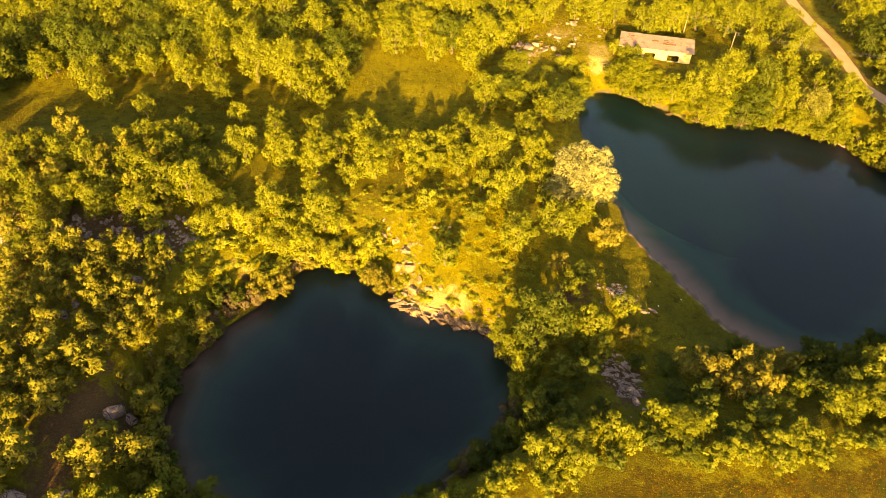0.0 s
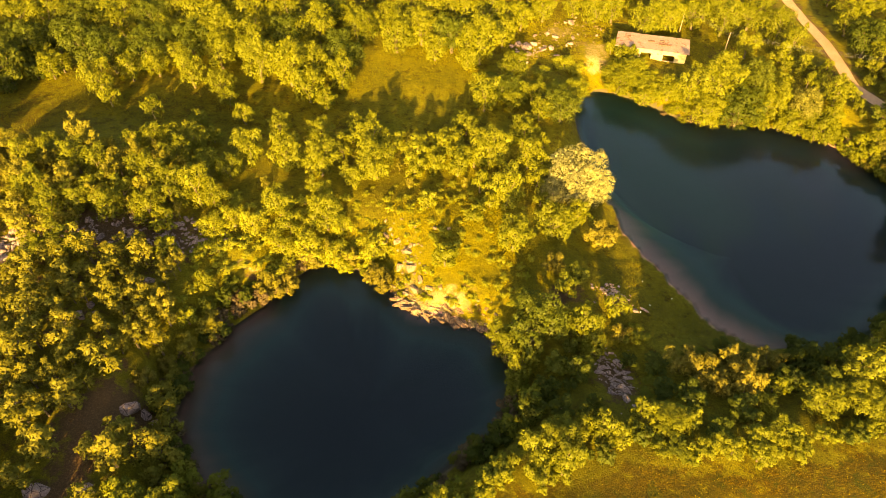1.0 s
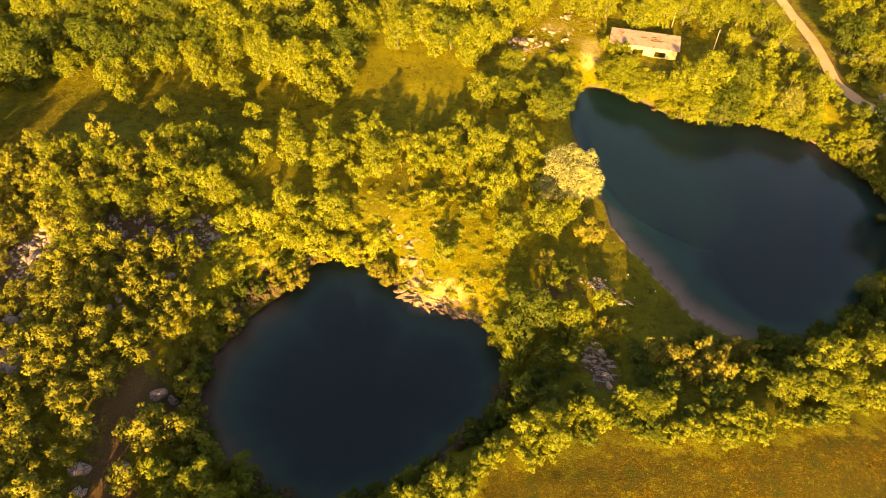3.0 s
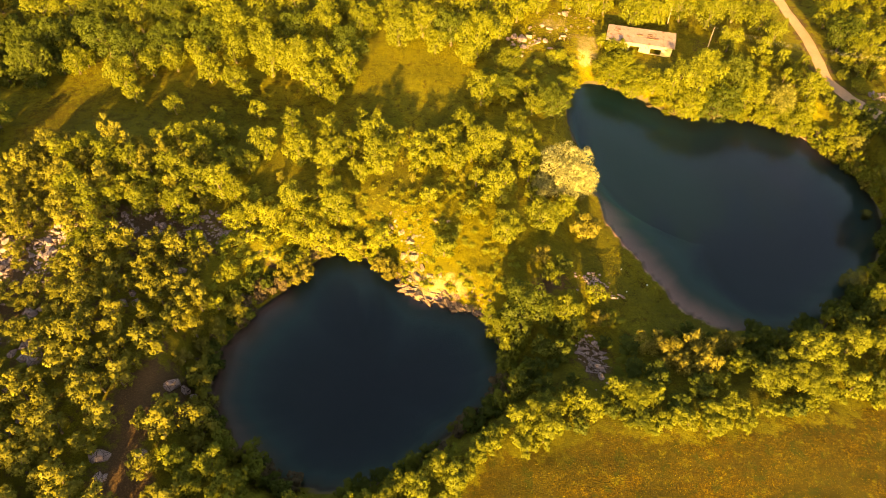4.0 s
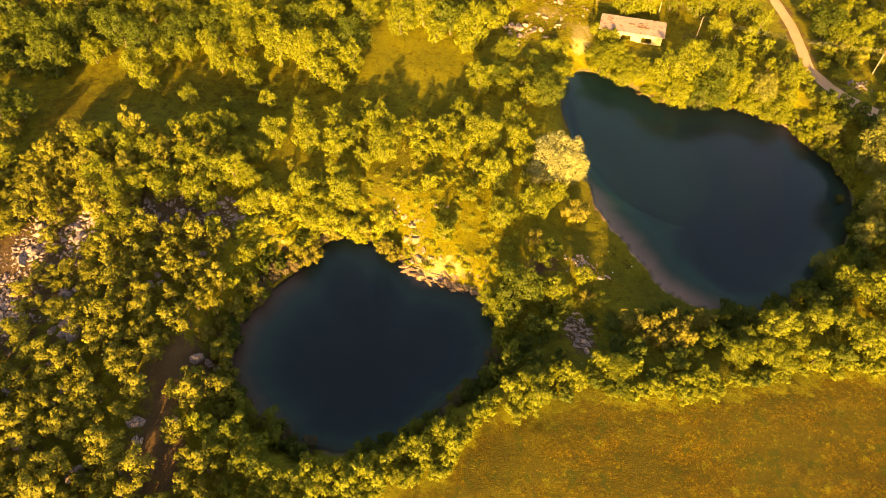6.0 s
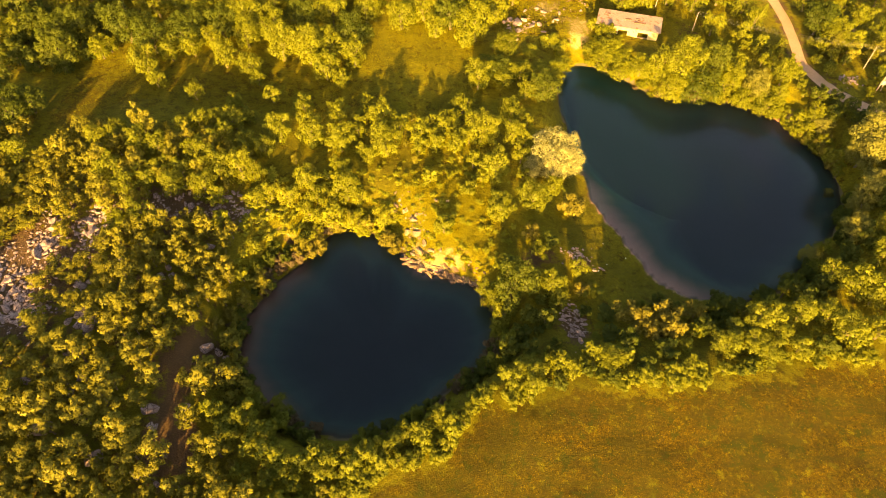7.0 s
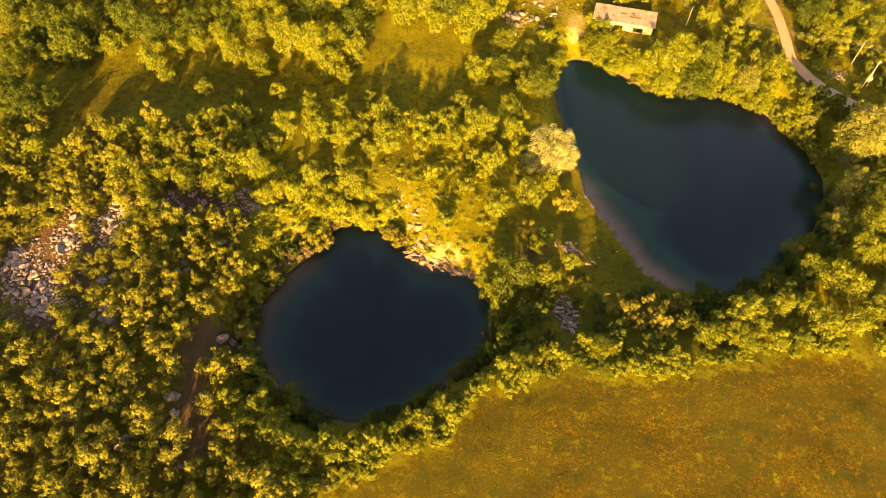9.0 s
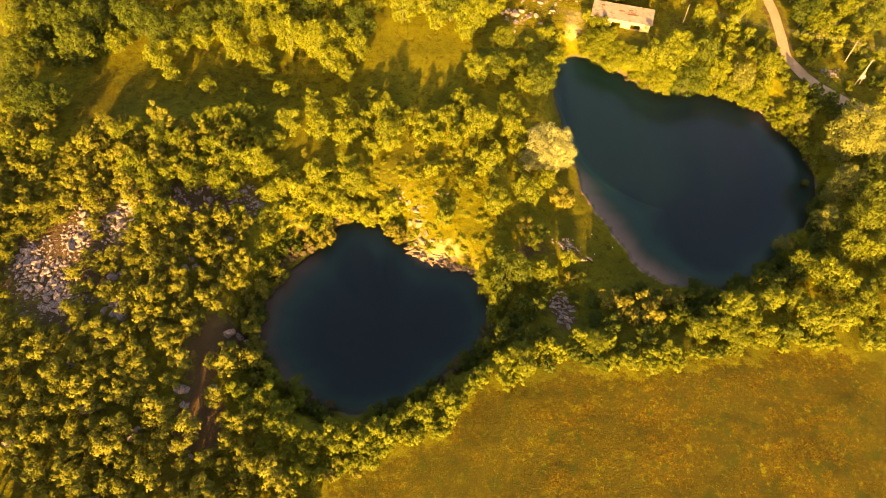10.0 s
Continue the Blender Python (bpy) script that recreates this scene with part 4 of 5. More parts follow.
# shaded wood beside the clearing, its shade given by dark leaf colour
plant_stand("west_dark", [(-87.5, 116.0, 3.5), (-84.5, 121.3, 3.6), (-89.9, 110.8, 3.5), (-83.4, 109.7, 2.8), (-80.4, 115.1, 2.4), (-95.1, 112.3, 3.2), (-95.7, 119.2, 3.6), (-100.9, 126.9, 4.3), (-94.2, 125.7, 3.7)])


for x, y, r in ((20.6, 121.0, 2.1), (25.6, 124.4, 2.5), (29.0, 125.6, 2.0)):
    plant("mound", x, y, r, "trees and bushes of the inlet")
# dark leaf colour stands in for the shade under the earth step
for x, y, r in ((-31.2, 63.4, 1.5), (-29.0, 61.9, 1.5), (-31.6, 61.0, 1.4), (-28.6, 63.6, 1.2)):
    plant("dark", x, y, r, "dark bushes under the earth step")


def free(x, y, r, gap=0.75):
    return all((x - a) ** 2 + (y - b) ** 2 > (gap * (r + c)) ** 2 for a, b, c in PLANTED)


SCREE_PATCHES = ((-72.5, 50.5, 4.2, 4.4), (-67.5, 46, 2.4, 2.6), (-69.5, 61, 2.8, 4.2), (-76.5, 55, 2.0, 2.4), (-62, 63.5, 2.0, 4.4))


def rocky(x, y):
    """1 where the ground is bare rock and scree."""
    return max(*(blob(x, y, cx, cy, 1.25 * rx, 1.25 * ry) for cx, cy, rx, ry in SCREE_PATCHES), 0.9 * blob(x, y, -40, 71.2, 3.4, 4), 0.7 * blob(x, y, -50, 69.6, 5, 2.6), blob(x, y, 22, 47.5, 3, 5), blob(x, y, 19.5, 129.5, 7, 8), blob(x, y, -3, 66, 4, 8))


def may_grow(x, y, r):
    if min(shore("near", x, y)[0], shore("far", x, y)[0]) < 0.3 or road_distance(x, y) < ROAD_HALF + 1.9 * r:
        return False
    if abs(x - 45.7) < 11.0 and 112 < y < 138:
        return False
    return on_meadow(x, y) < 0.2 and in_glade(x, y) < 0.35 and max(rocky(x, y), rocky(x, y + 2.2), rocky(x, y + 4.0)) < 0.42


rng = random.Random(11)
# bare spots with big rocks between the scrub, kept clear of growth: x, y, size
ROCK_SPOTS = ((-37.4, 42.3, 1.05), (-38.9, 30.7, 0.9), (-57.8, 43.2, 1.0), (-54.4, 34.1, 0.8), (-60.2, 50.6, 1.0), (-53.0, 48.5, 0.7), (-42.8, 27.4, 0.7), (-46.2, 54.0, 0.8))
FACE_BOULDERS = ((-6.6, 68.9, 0.9), (-4.9, 68.2, 1.15), (-5.4, 71.2, 0.95), (-7.2, 73.0, 0.7), (-3.3, 66.2, 0.8), (-4.2, 64.9, 0.7), (-2.0, 64.4, 0.6), (-8.3, 75.4, 0.55), (-1.2, 73.8, 0.5), (1.0, 73.5, 0.4), (-9.2, 77.0, 0.5))
PLANTED += [(x, y, s) for x, y, s in FACE_BOULDERS] + [(-1.0, 61.5, 1.4), (-4.0, 63.2, 1.2), (2.0, 60.6, 1.2)]
PLANTED += [(98.0, 115.0, 1.8), (97.0, 112.0, 1.5), (98.2, 107.2, 1.6), (97.4, 104.4, 1.2)]   # clear ground round the poles
PLANTED += [(x, y, 1.1 * s) for x, y, s in ROCK_SPOTS] + [(-39.5, 42.6, 2.4), (-41.0, 37.0, 1.3), (-41.4, 30.5, 1.7), (-42.0, 25.5, 1.2), (-37.2, 40.6, 1.2), (-38.0, 26.2, 1.4), (-37.2, 22.4, 1.4), (-27.5, 17.5, 1.2), (-27.5, 14.5, 1.0)]
for x, y, r in ((-38.3, 46.6, 1.5), (-37.0, 49.6, 1.2)):
    plant("ochre", x, y, r, "ochre bushes above the western shore")
# stony scrub west and south-west of the near pond
for i in range(6500):
    x, y, r = rng.uniform(-104, -20), rng.uniform(4, 88), rng.uniform(1.2, 2.3)
    if y < 47:
        r *= 1.2
    if x > -37 and y < 25 and rng.random() < 0.5:
        continue
    if x > -38 and y > 56 or x < -66 - 0.48 * (y - 8) or x > -28 and y > 20 or not may_grow(x, y, r) or bare_and_shade(x, y) > 0.75:
        continue
    if free(x, y, r, 0.58 if y > 47 else 0.61):
        plant("sapling" if y > 47 else "scrub", x, y, 0.92 * r if y > 47 else r, "saplings of the western thicket" if y > 47 else "scrub bushes on the stony western slope")
# low growth where the meadow runs out
for i in range(420):
    x, y, r = rng.uniform(-35, -12), rng.uniform(5, 22), rng.uniform(0.9, 1.9)
    if may_grow(x, y, r) and free(x, y, r, 0.72):
        plant("scrub" if r > 1.3 else rng.choice(("low", "ochre", "scrub")), x, y, r, "bushes at the western end of the meadow")
# woods beyond the clearings
for i in range(1500):
    x, y = rng.uniform(-128, 122), rng.uniform(110, 170)
    r = rng.uniform(3.0, 5.0)
    if abs(x) < 0.66 * y + 18 and may_grow(x, y, r) and free(x, y, r, 0.78):
        # far-left trees carry the grove's shade in their dark leaf colour
        plant("deep" if x < -72 and y < 150 else by_size(r), x, y, r, "trees of the far woods")
for i in range(500):
    x, y = rng.uniform(60, 112), rng.uniform(34, 108)
    r = rng.uniform(1.8, 3.4)
    if x < 0.62 * y + 48 and may_grow(x, y, r) and free(x, y, r, 0.82):
        # dark kind puts the shade along the east bank into leaf colour
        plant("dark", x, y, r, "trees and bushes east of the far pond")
for i in range(260):
    x, y, r = rng.uniform(58, 104), rng.uniform(98, 128), rng.uniform(0.7, 1.5)
    if min(shore("far", x, y)[0], road_distance(x, y) - 2.6) > 0.4 and free(x, y, r, 0.8) and not (-1 < x - 57 < 12 and y > 124):
        plant("small", x, y, r, "bushes beside the dirt track")
# bushes on the strip between the ponds and low ones on the lit bank
for i in range(500):
    x, y = rng.uniform(6, 62), rng.uniform(26, 52)
    r = rng.uniform(0.9, 1.8)
    if shore("far", x, y)[0] > 3.0 and may_grow(x, y, r) and free(x, y, r, 0.8):
        plant(rng.choice(("dark", "small", "dark")), x, y, r, "bushes on the strip between the ponds")
for i in range(230):
    x, y, r = rng.uniform(-14, 14), rng.uniform(60, 86), rng.uniform(0.35, 0.85)
    if min(shore("near", x, y)[0], shore("far", x, y)[0]) > 1.0 and free(x, y, r, 0.6):
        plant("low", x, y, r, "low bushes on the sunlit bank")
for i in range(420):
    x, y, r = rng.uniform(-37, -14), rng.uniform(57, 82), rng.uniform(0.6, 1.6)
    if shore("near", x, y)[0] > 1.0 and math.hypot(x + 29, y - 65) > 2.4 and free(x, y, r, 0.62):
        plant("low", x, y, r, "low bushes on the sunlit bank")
for i in range(300):
    x, y, r = rng.uniform(-42, -27), rng.uniform(40, 60), rng.uniform(0.8, 1.6)
    if shore("near", x, y)[0] > 0.8 and free(x, y, r, 0.66) and bare_and_shade(x, y) < 0.75:
        plant(rng.choice(("dark", "scrub", "scrub")), x, y, r, "bushes above the western shore")
for i in range(300):
    x, y = rng.uniform(-30, 14), rng.uniform(76, 99)
    r = rng.uniform(0.5, 1.3)
    if min(shore("near", x, y)[0], shore("far", x, y)[0]) > 0.6 and rocky(x, y) < 0.5 and free(x, y, r, 0.9) and rng.random() < 0.6:
        plant("scrub", x, y, r, "low bushes on the bank north of the near pond")


def at_shore(pond, turn, out):
    """The place that lies out metres from the shoreline in that bearing."""
    (cx, cy), _, _ = SHORE[pond]
    a, r = 2 * math.pi * turn, 30.0
    for _ in range(14):
        r -= 0.8 * shore(pond, cx + r * math.cos(a), cy + r * math.sin(a))[0]
    return cx + (r + out) * math.cos(a), cy + (r + out) * math.sin(a)


for x, y, r in ((92.0, 121.0, 2.0), (90.6, 125.0, 1.8), (95.5, 118.5, 2.0), (99.8, 112.5, 1.7), (101.5, 106.5, 2.2), (95.6, 106.4, 1.0), (103.0, 103.0, 2.0), (93.8, 117.0, 1.3), (100.5, 119.0, 2.6), (104.5, 114.0, 2.4), (90.2, 116.4, 1.2)):
    plant(rng.choice(("small", "scrub", "dark")), x, y, r, "bushes beside the dirt track")
# dense shade on this strip comes from the dark leaf colour
for x, y, r in ((83.0, 104.0, 2.2), (86.0, 102.8, 1.9), (88.5, 100.2, 2.1), (91.5, 97.2, 2.2), (85.0, 99.0, 2.0), (94.6, 93.6, 2.2), (88.6, 96.0, 1.9)):
    plant("dark", x, y, r, "dark bushes between the track and the pond")
# the bushes that half hide the house's front
for x, y, r in ((40.4, 127.8, 2.0), (38.6, 128.9, 1.7), (42.4, 126.0, 1.3), (36.9, 131.0, 1.5)):
    plant("small", x, y, r, "bushes in front of the house")
for x, y, r in ((76.0, 46.0, 2.6), (80.0, 43.5, 2.8), (84.0, 47.0, 3.0), (86.5, 53.0, 3.0), (82.0, 51.5, 2.6), (88.5, 59.0, 3.0), (91.0, 65.0, 3.0), (88.0, 41.5, 2.6), (92.0, 47.0, 3.0), (93.0, 54.0, 2.8), (84.0, 39.0, 2.0), (90.0, 37.5, 2.2), (79.0, 39.5, 1.8)):
    plant(rng.choice(("mid", "mid", "dark")), x, y, r, "trees and bushes east of the far pond")
plant("pale", 71.5, 110.0, 3.6, "trees along the north bank")
for x, y, r in ((68.4, 116.4, 2.0), (66.2, 113.0, 1.9), (74.6, 106.6, 1.7)):
    plant("small", x, y, r, "bushes along the north bank")
for x, y, r in ((17.2, 90.6, 1.7), (15.8, 85.2, 1.9), (18.2, 96.2, 1.5), (16.0, 80.6, 1.4)):
    plant("small", x, y, r, "bushes beside the willow")
plant("dark", 19.6, 63.6, 1.6, "dark bushes on the peninsula")
for x, y, r in ((28.0, 124.6, 1.7), (26.6, 126.6, 1.6), (28.6, 121.6, 1.4)):
    plant("small", x, y, r, "bushes beside the inlet")
for x, y, r in ((-2.6, 63.0, 1.2), (1.4, 61.6, 1.25), (4.4, 61.0, 0.9), (-0.6, 64.6, 0.8)):
    plant("low", x, y, r, "bushes among the rocks of the sunlit face")
plant("ochre", -9.0, 65.6, 1.7, "ochre bushes above the northern shore")
# growth along the water's edge
for pond, lo, hi, count, kinds, group in (
        ("near", 0.33, 0.66, 90, ("brush", "brush", "dark", "scrub"), "brush on the western shore"),
        ("near", 0.66, 1.06, 40, ("dark", "brush", "small"), "brush on the southern shore"),
        ("near", 0.235, 0.335, 30, ("scrub", "ochre", "low"), "brush on the northern shore"),
        ("far", 0.03, 0.27, 46, ("small", "small", "ochre"), "bushes along the north bank"),
        ("far", 0.035, 0.20, 56, ("small", "ochre", "small", "hedge"), "bushes along the north bank"),
        ("far", 0.74, 1.02, 34, ("dark", "dark", "small"), "bushes on the eastern shore")):
    for i in range(count):
        x, y = at_shore(pond, rng.uniform(lo, hi), rng.uniform(0.0, 2.2) if lo != 0.035 else rng.uniform(-0.7, 0.6))
        r = rng.uniform(0.9, 1.9)
        if free(x, y, r, 0.25):
            plant(rng.choice(kinds), x, y, r, group)
for turn in (0.21, 0.222, 0.235, 0.247, 0.256, 0.268, 0.281, 0.292):
    x, y = at_shore("far", turn, rng.uniform(-0.5, 0.3))
    plant(rng.choice(("small", "dark", "brush")), x, y, rng.uniform(0.9, 1.4), "bushes along the north bank")
for turn in (0.885, 0.895, 0.905, 0.955, 0.965, 0.035, 0.045):
    x, y = at_shore("near", turn, 0.3 + 6 * (turn % 0.01))
    plant("brush", x, y, 1.5, "grey twiggy brush on the eastern shore")
# the low hedge along the meadow's edge
for i in range(150):
    k = rng.randrange(1, len(MEADOW_EDGE) - 4)
    (x0, y0), (x1, y1) = MEADOW_EDGE[k], MEADOW_EDGE[k + 1]
    u = rng.random()
    x, y, r = x0 + (x1 - x0) * u, y0 + (y1 - y0) * u + rng.uniform(0.4, 2.6), rng.uniform(0.8, 1.5)
    if shore("near", x, y)[0] > 0.8 and free(x, y, r, 0.34):
        plant("hedge", x, y, r, "low hedge along the meadow")

# ---- rocks ----
def rock_mesh(seed, flat, material, boxy=0.6):
    """An angular block: the hull of strewn points, its edges slightly worn; boxy 0 is a rounder boulder."""
    rng = np.random.default_rng(seed)
    bm = bmesh.new()
    for _ in range(18):
        v = rng.normal(size=3)
        v = v / np.linalg.norm(v) * (1 - boxy) + v / max(abs(v)) * boxy * rng.uniform(0.75, 1.0)
        bm.verts.new(v * np.array((1.0, 0.85, flat)))
    hull = bmesh.ops.convex_hull(bm, input=bm.verts[:])
    bmesh.ops.delete(bm, geom=[v for v in hull["geom_interior"] if isinstance(v, bmesh.types.BMVert)], context="VERTS")
    bmesh.ops.dissolve_limit(bm, angle_limit=0.2, verts=bm.verts[:], edges=bm.edges[:])
    bmesh.ops.bevel(bm, geom=bm.edges[:], offset=0.022, segments=1, affect="EDGES")
    me = bpy.data.meshes.new("rock")
    bm.to_mesh(me)
    bm.free()
    me.materials.append(material)
    return me


PALE = [rock_mesh(100 + i, 0.55 + 0.06 * i, STONE, 0.35 + 0.12 * i) for i in range(6)]
LIGHT = [rock_mesh(140 + i, 0.5 + 0.06 * i, STONE_LIGHT, 0.35 + 0.12 * i) for i in range(5)]
WARM = [rock_mesh(120 + i, 0.6 + 0.06 * i, STONE_WARM, 0.16 * i) for i in range(6)]
SLAB = [rock_mesh(160 + i, 0.45, STONE_LIGHT, 0.9) for i in range(5)]
LEDGE = [rock_mesh(180 + i, 0.7, STONE_FACE, 0.9) for i in range(5)]


def lay_rock(meshes, x, y, s, rng, label, group, lift=0.05):
    ob = new("boulder" if meshes[0] in PALE + LIGHT else "rock", rng.choice(meshes))
    ob.matrix_world = pose(x, y, bump_height(x, y) + lift * s, rng.uniform(-25, 25), rng.uniform(-25, 25), rng.uniform(0, 360)) @ Matrix.Diagonal((s * rng.uniform(0.8, 1.5), s * rng.uniform(0.7, 1.2), s, 1))
    tagged(ob, label, "rock", group)


SCREE, TERRACE, OUTCROP = "angular pale limestone boulder in a scree", "pale limestone block on a stony terrace", "layered grey-pink rock slab on a shaded slope"
SLOPE, FACE = "sunlit boulder on a grassy slope", "sunlit ochre limestone block of a broken rock face"
rng = random.Random(21)
FIELDS = (
    (-72.5, 50.5, 4.6, 4.8, 140, 0.18, 1.05, PALE + LIGHT, SCREE, "boulders of the western scree"),
    (-67.5, 46.0, 2.8, 3.0, 50, 0.18, 1.0, PALE + LIGHT, SCREE, "boulders of the western scree"),
    (-69.5, 61.0, 3.2, 4.6, 90, 0.18, 1.05, PALE + LIGHT, SCREE, "boulders of the western scree"),
    (-76.5, 55.0, 2.2, 2.6, 16, 0.3, 1.0, PALE + LIGHT, SCREE, "boulders of the western scree"),
    (-62.0, 63.5, 2.4, 5.0, 48, 0.2, 1.1, PALE + LIGHT, SCREE, "boulders of the western scree"),
    (-60, 51, 1.6, 2.0, 5, 0.5, 1.2, PALE + LIGHT, SCREE, "boulders of the western scree"),
    (-57.8, 44.2, 2.6, 1.4, 7, 0.5, 1.3, PALE + LIGHT, SCREE, "boulders of the western scree"),
    (-40.0, 71.2, 3.6, 3.6, 26, 0.25, 0.7, PALE, TERRACE, "blocks of the stony terrace"),
    (-50, 69.6, 5, 2.4, 16, 0.3, 0.9, PALE, TERRACE, "blocks of the stony terrace"),
    (19.6, 133.0, 3.8, 2.4, 26, 0.2, 0.6, LIGHT, SLOPE, "boulders of the northern slope"),
    (27, 138, 6, 4.5, 18, 0.15, 0.4, LIGHT, SLOPE, "boulders of the northern slope"),
    (93.2, 111.6, 2.2, 1.3, 16, 0.3, 0.8, PALE, "grey boulder beside a dirt track", "boulders beside the track"),
    (100.2, 130.8, 1.4, 1.6, 4, 0.7, 1.2, PALE, "grey boulder beside a dirt track", "boulders beside the track"))
LAID = []
SLOPE_BOULDERS = ((18.6, 134.1, 1.5), (20.4, 134.8, 1.2), (16.8, 134.7, 1.0), (15.4, 134.0, 0.9), (21.0, 139.0, 0.7), (24.0, 140.1, 0.8), (25.7, 138.5, 0.85), (30.3, 145.1, 1.1), (29.0, 145.6, 0.7), (31.8, 148.5, 0.5), (29.6, 137.7, 0.7), (30.9, 139.6, 0.5), (35.2, 139.0, 0.65), (36.5, 141.7, 0.5), (22.1, 132.3, 1.0), (24.2, 132.8, 0.95), (18.7, 130.4, 1.1), (28.5, 134.8, 0.75), (27.6, 134.0, 0.5), (17.9, 126.6, 0.8), (24.9, 129.8, 0.6))


def roomy(x, y, s, gap):
    """True where a rock of size s keeps clear of those laid before."""
    if any(math.hypot(x - a, y - b) < gap * (s + c) for a, b, c in LAID):
        return False
    LAID.append((x, y, s))
    return True


for x, y, s in SLOPE_BOULDERS:
    if roomy(x, y, s, 0.5):
        lay_rock(LIGHT, x, y, 0.85 * s, rng, "large sunlit cream boulder on a grassy slope", "large boulders of the northern slope", 0.1)
for cx, cy, rx, ry, count, lo, hi, meshes, label, group in FIELDS:
    for i in range(count):
        a, u, s = rng.uniform(0, 2 * math.pi), math.sqrt(rng.random()), lo + (hi - lo) * rng.random() ** 3
        x, y = cx + rx * u * math.cos(a), cy + ry * u * math.sin(a)
        if roomy(x, y, s, 0.56):
            lay_rock(meshes, x, y, s, rng, label, group)
for i in range(30):
    x, y = rng.uniform(-84, -36), rng.uniform(4, 62)
    if shore("near", x, y)[0] > 2:
        lay_rock(PALE, x, y, rng.uniform(0.5, 1.4), rng, "grey limestone block between scrub bushes", "blocks between the scrub bushes")


# big rocks in the bare spots, each with a smaller one against it
for x, y, s in ROCK_SPOTS:
    lay_rock(PALE, x, y, s, rng, "large weathered limestone rock in a bare spot among scrub", "large rocks among the scrub", 0.0)
    lay_rock(PALE, x + s * rng.uniform(0.7, 1.1), y - s * rng.uniform(-0.6, 0.6), 0.5 * s, rng, "large weathered limestone rock in a bare spot among scrub", "large rocks among the scrub", 0.2)


# slabs of bedded rock that step down the slope between the ponds, all dipping the same way
for cx, cy, rx, ry, count, lo, hi in ((22.6, 47.8, 2.1, 4.8, 120, 0.16, 1.0), (25, 62.8, 1.9, 1.0, 26, 0.14, 0.5), (28.4, 59.6, 1.2, 0.8, 8, 0.2, 0.5)):
    for i in range(count):
        a, u = rng.uniform(0, 2 * math.pi), math.sqrt(rng.random())
        x, y, s = cx + rx * u * math.cos(a), cy + ry * u * math.sin(a), lo + (hi - lo) * rng.random() ** 2.2
        if not roomy(x, y, s, 0.62):
            continue
        ob = new("outcrop_rock", rng.choice(SLAB if rng.random() < 0.75 else LIGHT))
        ob.matrix_world = pose(x, y, bump_height(x, y) + rng.uniform(0.0, 0.45) * s, 18 + rng.uniform(-16, 16), rng.uniform(-14, 14), -24 + rng.uniform(-40, 40)) @ Matrix.Diagonal((s * rng.uniform(0.9, 1.6), s * rng.uniform(0.45, 0.8), s * rng.uniform(0.6, 1.1), 1))
        tagged(ob, OUTCROP, "rock", "slabs of the shaded outcrop")


def face_place(rng, deep):
    """A place on the rock face that steps down into the near pond."""
    x, y = at_shore("near", rng.uniform(0.06, 0.215), -0.3 + deep * rng.random() ** 1.6)
    return x, y


# the low cliff at the water: ledges of pinkish blocks in two tiers, broken stones above it
for tier, (out, lift, lo, hi, count) in enumerate(((0.05, 0.15, 0.3, 0.9, 34), (0.7, 0.05, 0.2, 0.7, 26), (1.9, 0.0, 0.2, 0.6, 16))):
    for i in range(count):
        turn = 0.215 - 0.15 * (i + rng.uniform(0.1, 0.9)) / count
        x, y = at_shore("near", turn, out + rng.uniform(-0.45, 0.45))
        s = lo + (hi - lo) * rng.random() ** 1.4
        ob = new("cliff_rock", rng.choice(LEDGE if tier == 0 or rng.random() < 0.4 else WARM))
        ob.matrix_world = pose(x, y, bump_height(x, y) + lift * s, rng.uniform(-14, 14), rng.uniform(-14, 14), 360 * turn + 90 + rng.uniform(-28, 28)) @ Matrix.Diagonal((s * rng.uniform(0.9, 1.5), s * rng.uniform(0.6, 1.0), s * rng.uniform(0.7, 1.1), 1))
        tagged(ob, "pinkish limestone ledge block of a low cliff at the water" if tier == 0 else FACE, "rock", "blocks of the sunlit rock face")
for x, y, s in FACE_BOULDERS:
    lay_rock(WARM, x, y, s, rng, "large sunlit cream boulder on a yellow grassy bank", "large boulders of the sunlit bank", -0.1)
for i in range(26):
    u = rng.random()
    lay_rock(WARM, -8.4 + 6.5 * u + rng.gauss(0, 1.0), 75.5 - 12 * u + rng.gauss(0, 0.8), 0.18 + 0.4 * rng.random() ** 2, rng, FACE, "blocks of the sunlit rock face", 0.0)


def loose_stones(name, places, material, lo, hi, seed, label):
    """Small stones, too many to count, in one mesh."""
    rng = np.random.default_rng(seed)
    bm = bmesh.new()
    bmesh.ops.create_icosphere(bm, subdivisions=1, radius=1.0)
    shape = np.array([v.co[:] for v in bm.verts])
    tris = np.array([[v.index for v in f.verts] for f in bm.faces])
    bm.free()
    verts, faces = [], []
    for i, (x, y) in enumerate(places):
        s = lo + (hi - lo) * rng.random() ** 2
        a = rng.uniform(0, 2 * math.pi)
        turn = np.array(((math.cos(a), -math.sin(a), 0), (math.sin(a), math.cos(a), 0), (0, 0, 1)))
        p = (shape * rng.uniform(0.65, 1.2, (len(shape), 1)) * np.array((s * 1.3, s * 0.9, s * 0.6))) @ turn.T
        faces += (tris + len(shape) * i).tolist()
        verts += (p + np.array((x, y, bump_height(x, y) + 0.1 * s))).tolist()
    tagged(new(name, mesh_from(name, verts, faces, material)), label, "stones", kind="stuff")


stones = random.Random(31)


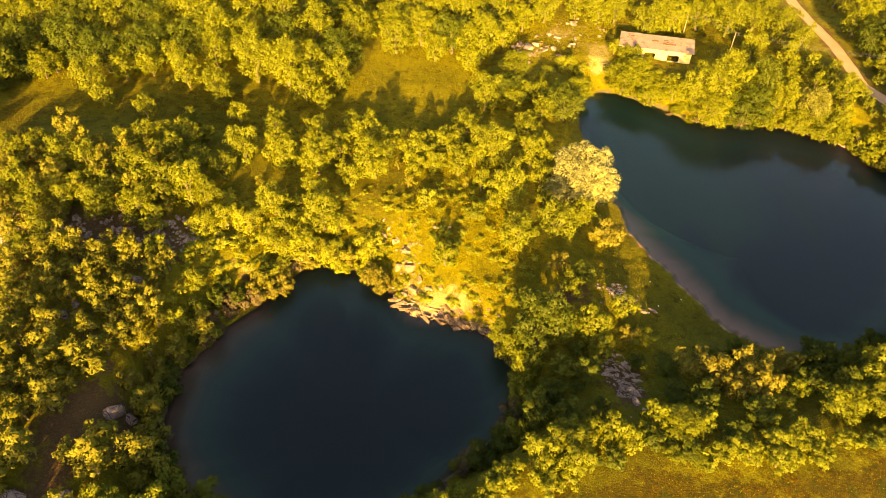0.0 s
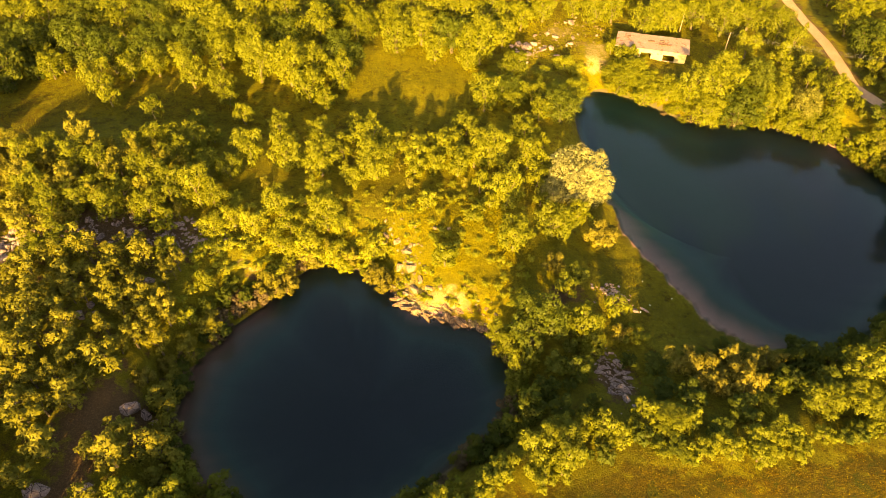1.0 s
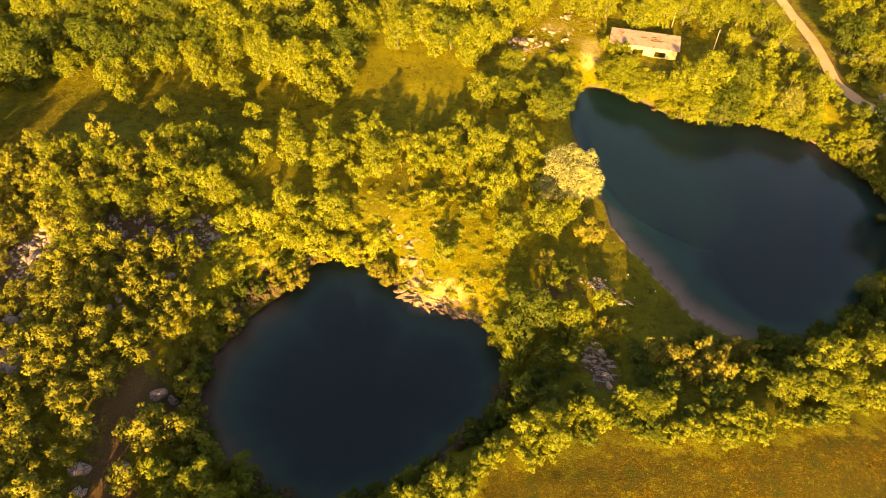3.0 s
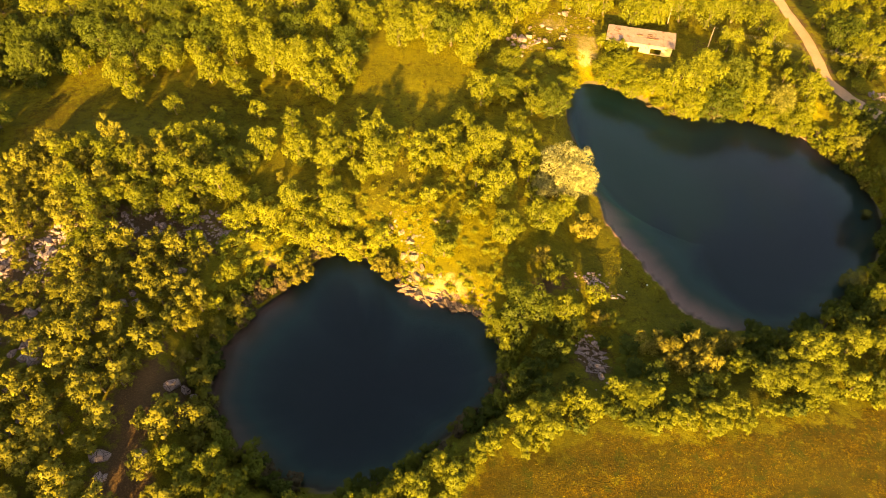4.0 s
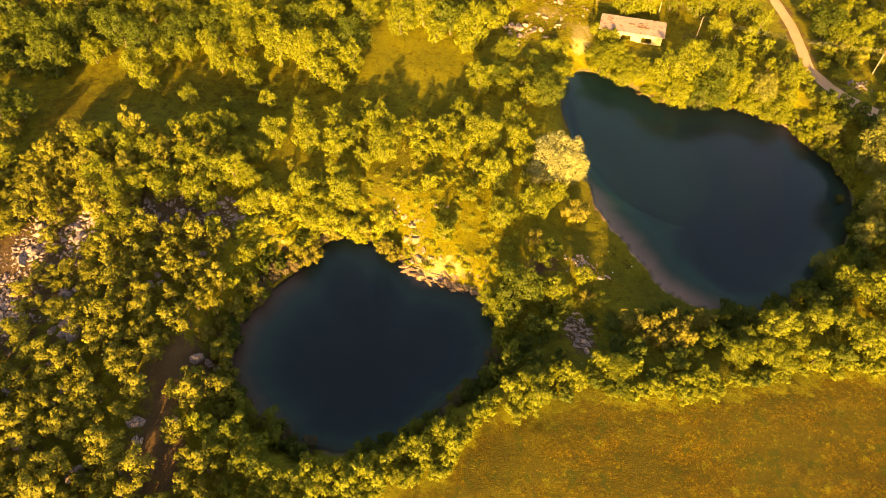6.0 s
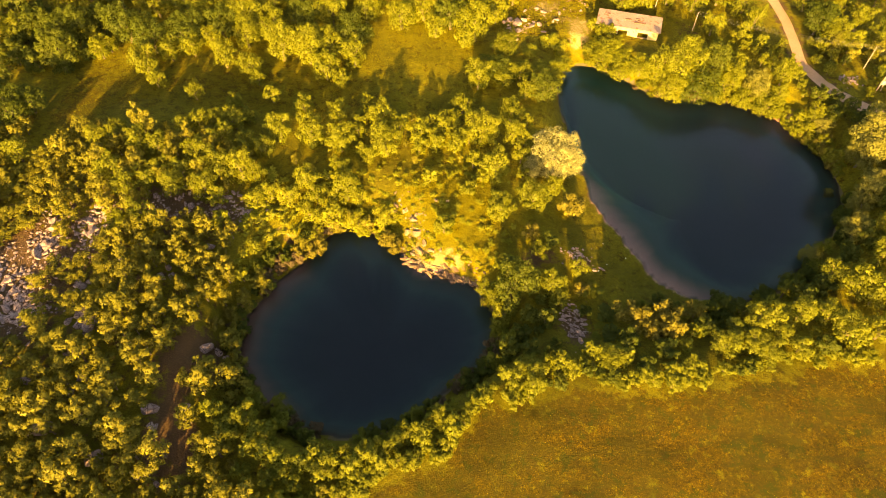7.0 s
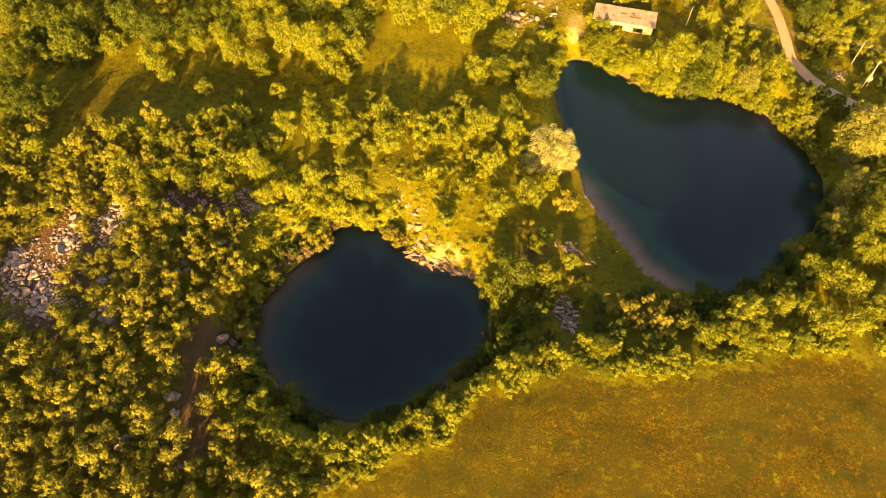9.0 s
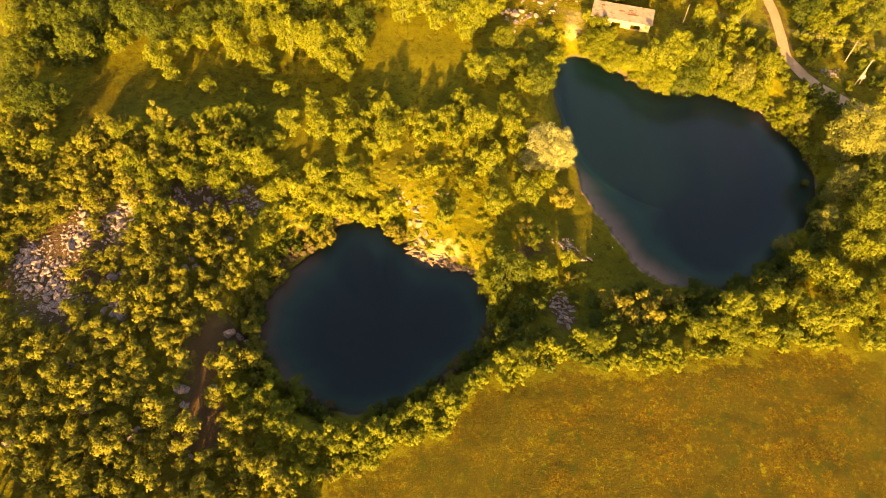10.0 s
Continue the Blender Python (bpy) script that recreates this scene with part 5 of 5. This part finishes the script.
def scatter(cx, cy, rx, ry, count):
    return [(cx + rx * stones.gauss(0, 0.55), cy + ry * stones.gauss(0, 0.55)) for _ in range(count)]


loose_stones("scree_stones", [p for cx, cy, rx, ry in SCREE_PATCHES for p in scatter(cx, cy, 1.5 * rx, 1.5 * ry, 230)] + scatter(-41, 71, 8, 3.5, 160) + scatter(-53, 69, 7, 3, 120), STONE, 0.10, 0.42, 1, "loose pale limestone rubble of the scree")
loose_stones("outcrop_stones", scatter(22.3, 47.5, 2.2, 4.2, 60) + scatter(25, 62.5, 3, 1.6, 50) + scatter(93.2, 111.6, 2.5, 1.6, 50), STONE_LIGHT, 0.1, 0.4, 2, "broken grey stones round an outcrop")
loose_stones("rock_face_stones", [face_place(stones, 4.0) for _ in range(90)] + scatter(-5.3, 69, 1.8, 5, 60) + scatter(20, 132, 3, 4, 90) + scatter(31, 142, 7, 5, 60), STONE_WARM, 0.08, 0.36, 3, "broken ochre stones of a sunlit rock face")

# ---- grass ----
def grass_patch(name, material, count, inside, low, high, seed, label, wide=0.04):
    """Blades and tufts, too many to count, in one mesh."""
    rng = np.random.default_rng(seed)
    verts, faces = [], []
    made = 0
    while made < count:
        x, y = inside(rng)
        if x is None:
            continue
        made += 1
        z, h, w = bump_height(x, y), rng.uniform(low, high), wide * rng.uniform(0.5, 1.5)
        for _ in range(2):
            a, lean = rng.uniform(0, 2 * math.pi), rng.normal(size=2) * 0.35 * h
            dx, dy = w * math.cos(a), w * math.sin(a)
            k = len(verts)
            verts += [(x - dx, y - dy, z - 0.03), (x + dx, y + dy, z - 0.03), (x + lean[0], y + lean[1], z + h)]
            faces.append((k, k + 1, k + 2))
    tagged(new(name, mesh_from(name, verts, faces, material)), label, "grass", kind="stuff")


def in_meadow(rng):
    x, y = rng.uniform(-34, 95), rng.uniform(-8, 42)
    return (x, y) if on_meadow(x, y) > 0.4 else (None, None)


def in_rough(rng):
    x, y = rng.uniform(-95, 60), rng.uniform(0, 145)
    if min(shore("near", x, y)[0], shore("far", x, y)[0]) < 0.4 or on_meadow(x, y) > 0.4 or bare_and_shade(x, y) > 0.5:
        return None, None
    return x, y


grass_patch("meadow_grass", STRAW, 45000, in_meadow, 0.04, 0.15, 1, "dry golden meadow grass with seed heads")
def in_clearing(rng):
    x, y = rng.uniform(-92, 80), rng.uniform(56, 150)
    if in_glade(x, y) < 0.4 or min(shore("near", x, y)[0], shore("far", x, y)[0]) < 0.4 or bare_and_shade(x, y) > 0.55 or road_distance(x, y) < 2:
        return None, None
    return x, y


grass_patch("clearing_grass", GRASS, 110000, in_clearing, 0.08, 0.22, 3, "tall yellow-green grass of the clearings", 0.026)
grass_patch("rough_grass", GRASS, 36000, in_rough, 0.10, 0.35, 2, "rough green grass between bushes")



def on_bank(rng):
    x, y = rng.uniform(-15, 15), rng.uniform(58, 84)
    if shore("near", x, y)[0] < 1.2 or blob(x, y, 1, 69, 13, 12) < rng.uniform(0.2, 0.6):
        return None, None
    return x, y


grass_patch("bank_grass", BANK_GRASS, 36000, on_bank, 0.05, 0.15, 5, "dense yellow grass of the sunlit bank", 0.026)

# ---- litter on the grass between the ponds ----
litter_rng = random.Random(41)
for i in range(4):
    x, y = 24 + 12 * litter_rng.random(), 56 + 14 * litter_rng.random()
    if shore("far", x, y)[0] < 0.6:
        continue
    bm = bmesh.new()
    box(bm, -0.11, 0.11, -0.07, 0.07, -0.03, 0.06, 0.03)
    for v in bm.verts:
        v.co += 0.05 * noise.noise_vector(v.co * 9 + Vector((i, 0, 0)))
    me = bpy.data.meshes.new("litter")
    bm.to_mesh(me)
    bm.free()
    me.materials.append(LITTER)
    ob = new("litter", me)
    ob.matrix_world = pose(x, y, bump_height(x, y) + 0.03, 0, 0, litter_rng.uniform(0, 360))
    tagged(ob, "small crumpled piece of white litter on grass", "litter", "litter between the ponds")
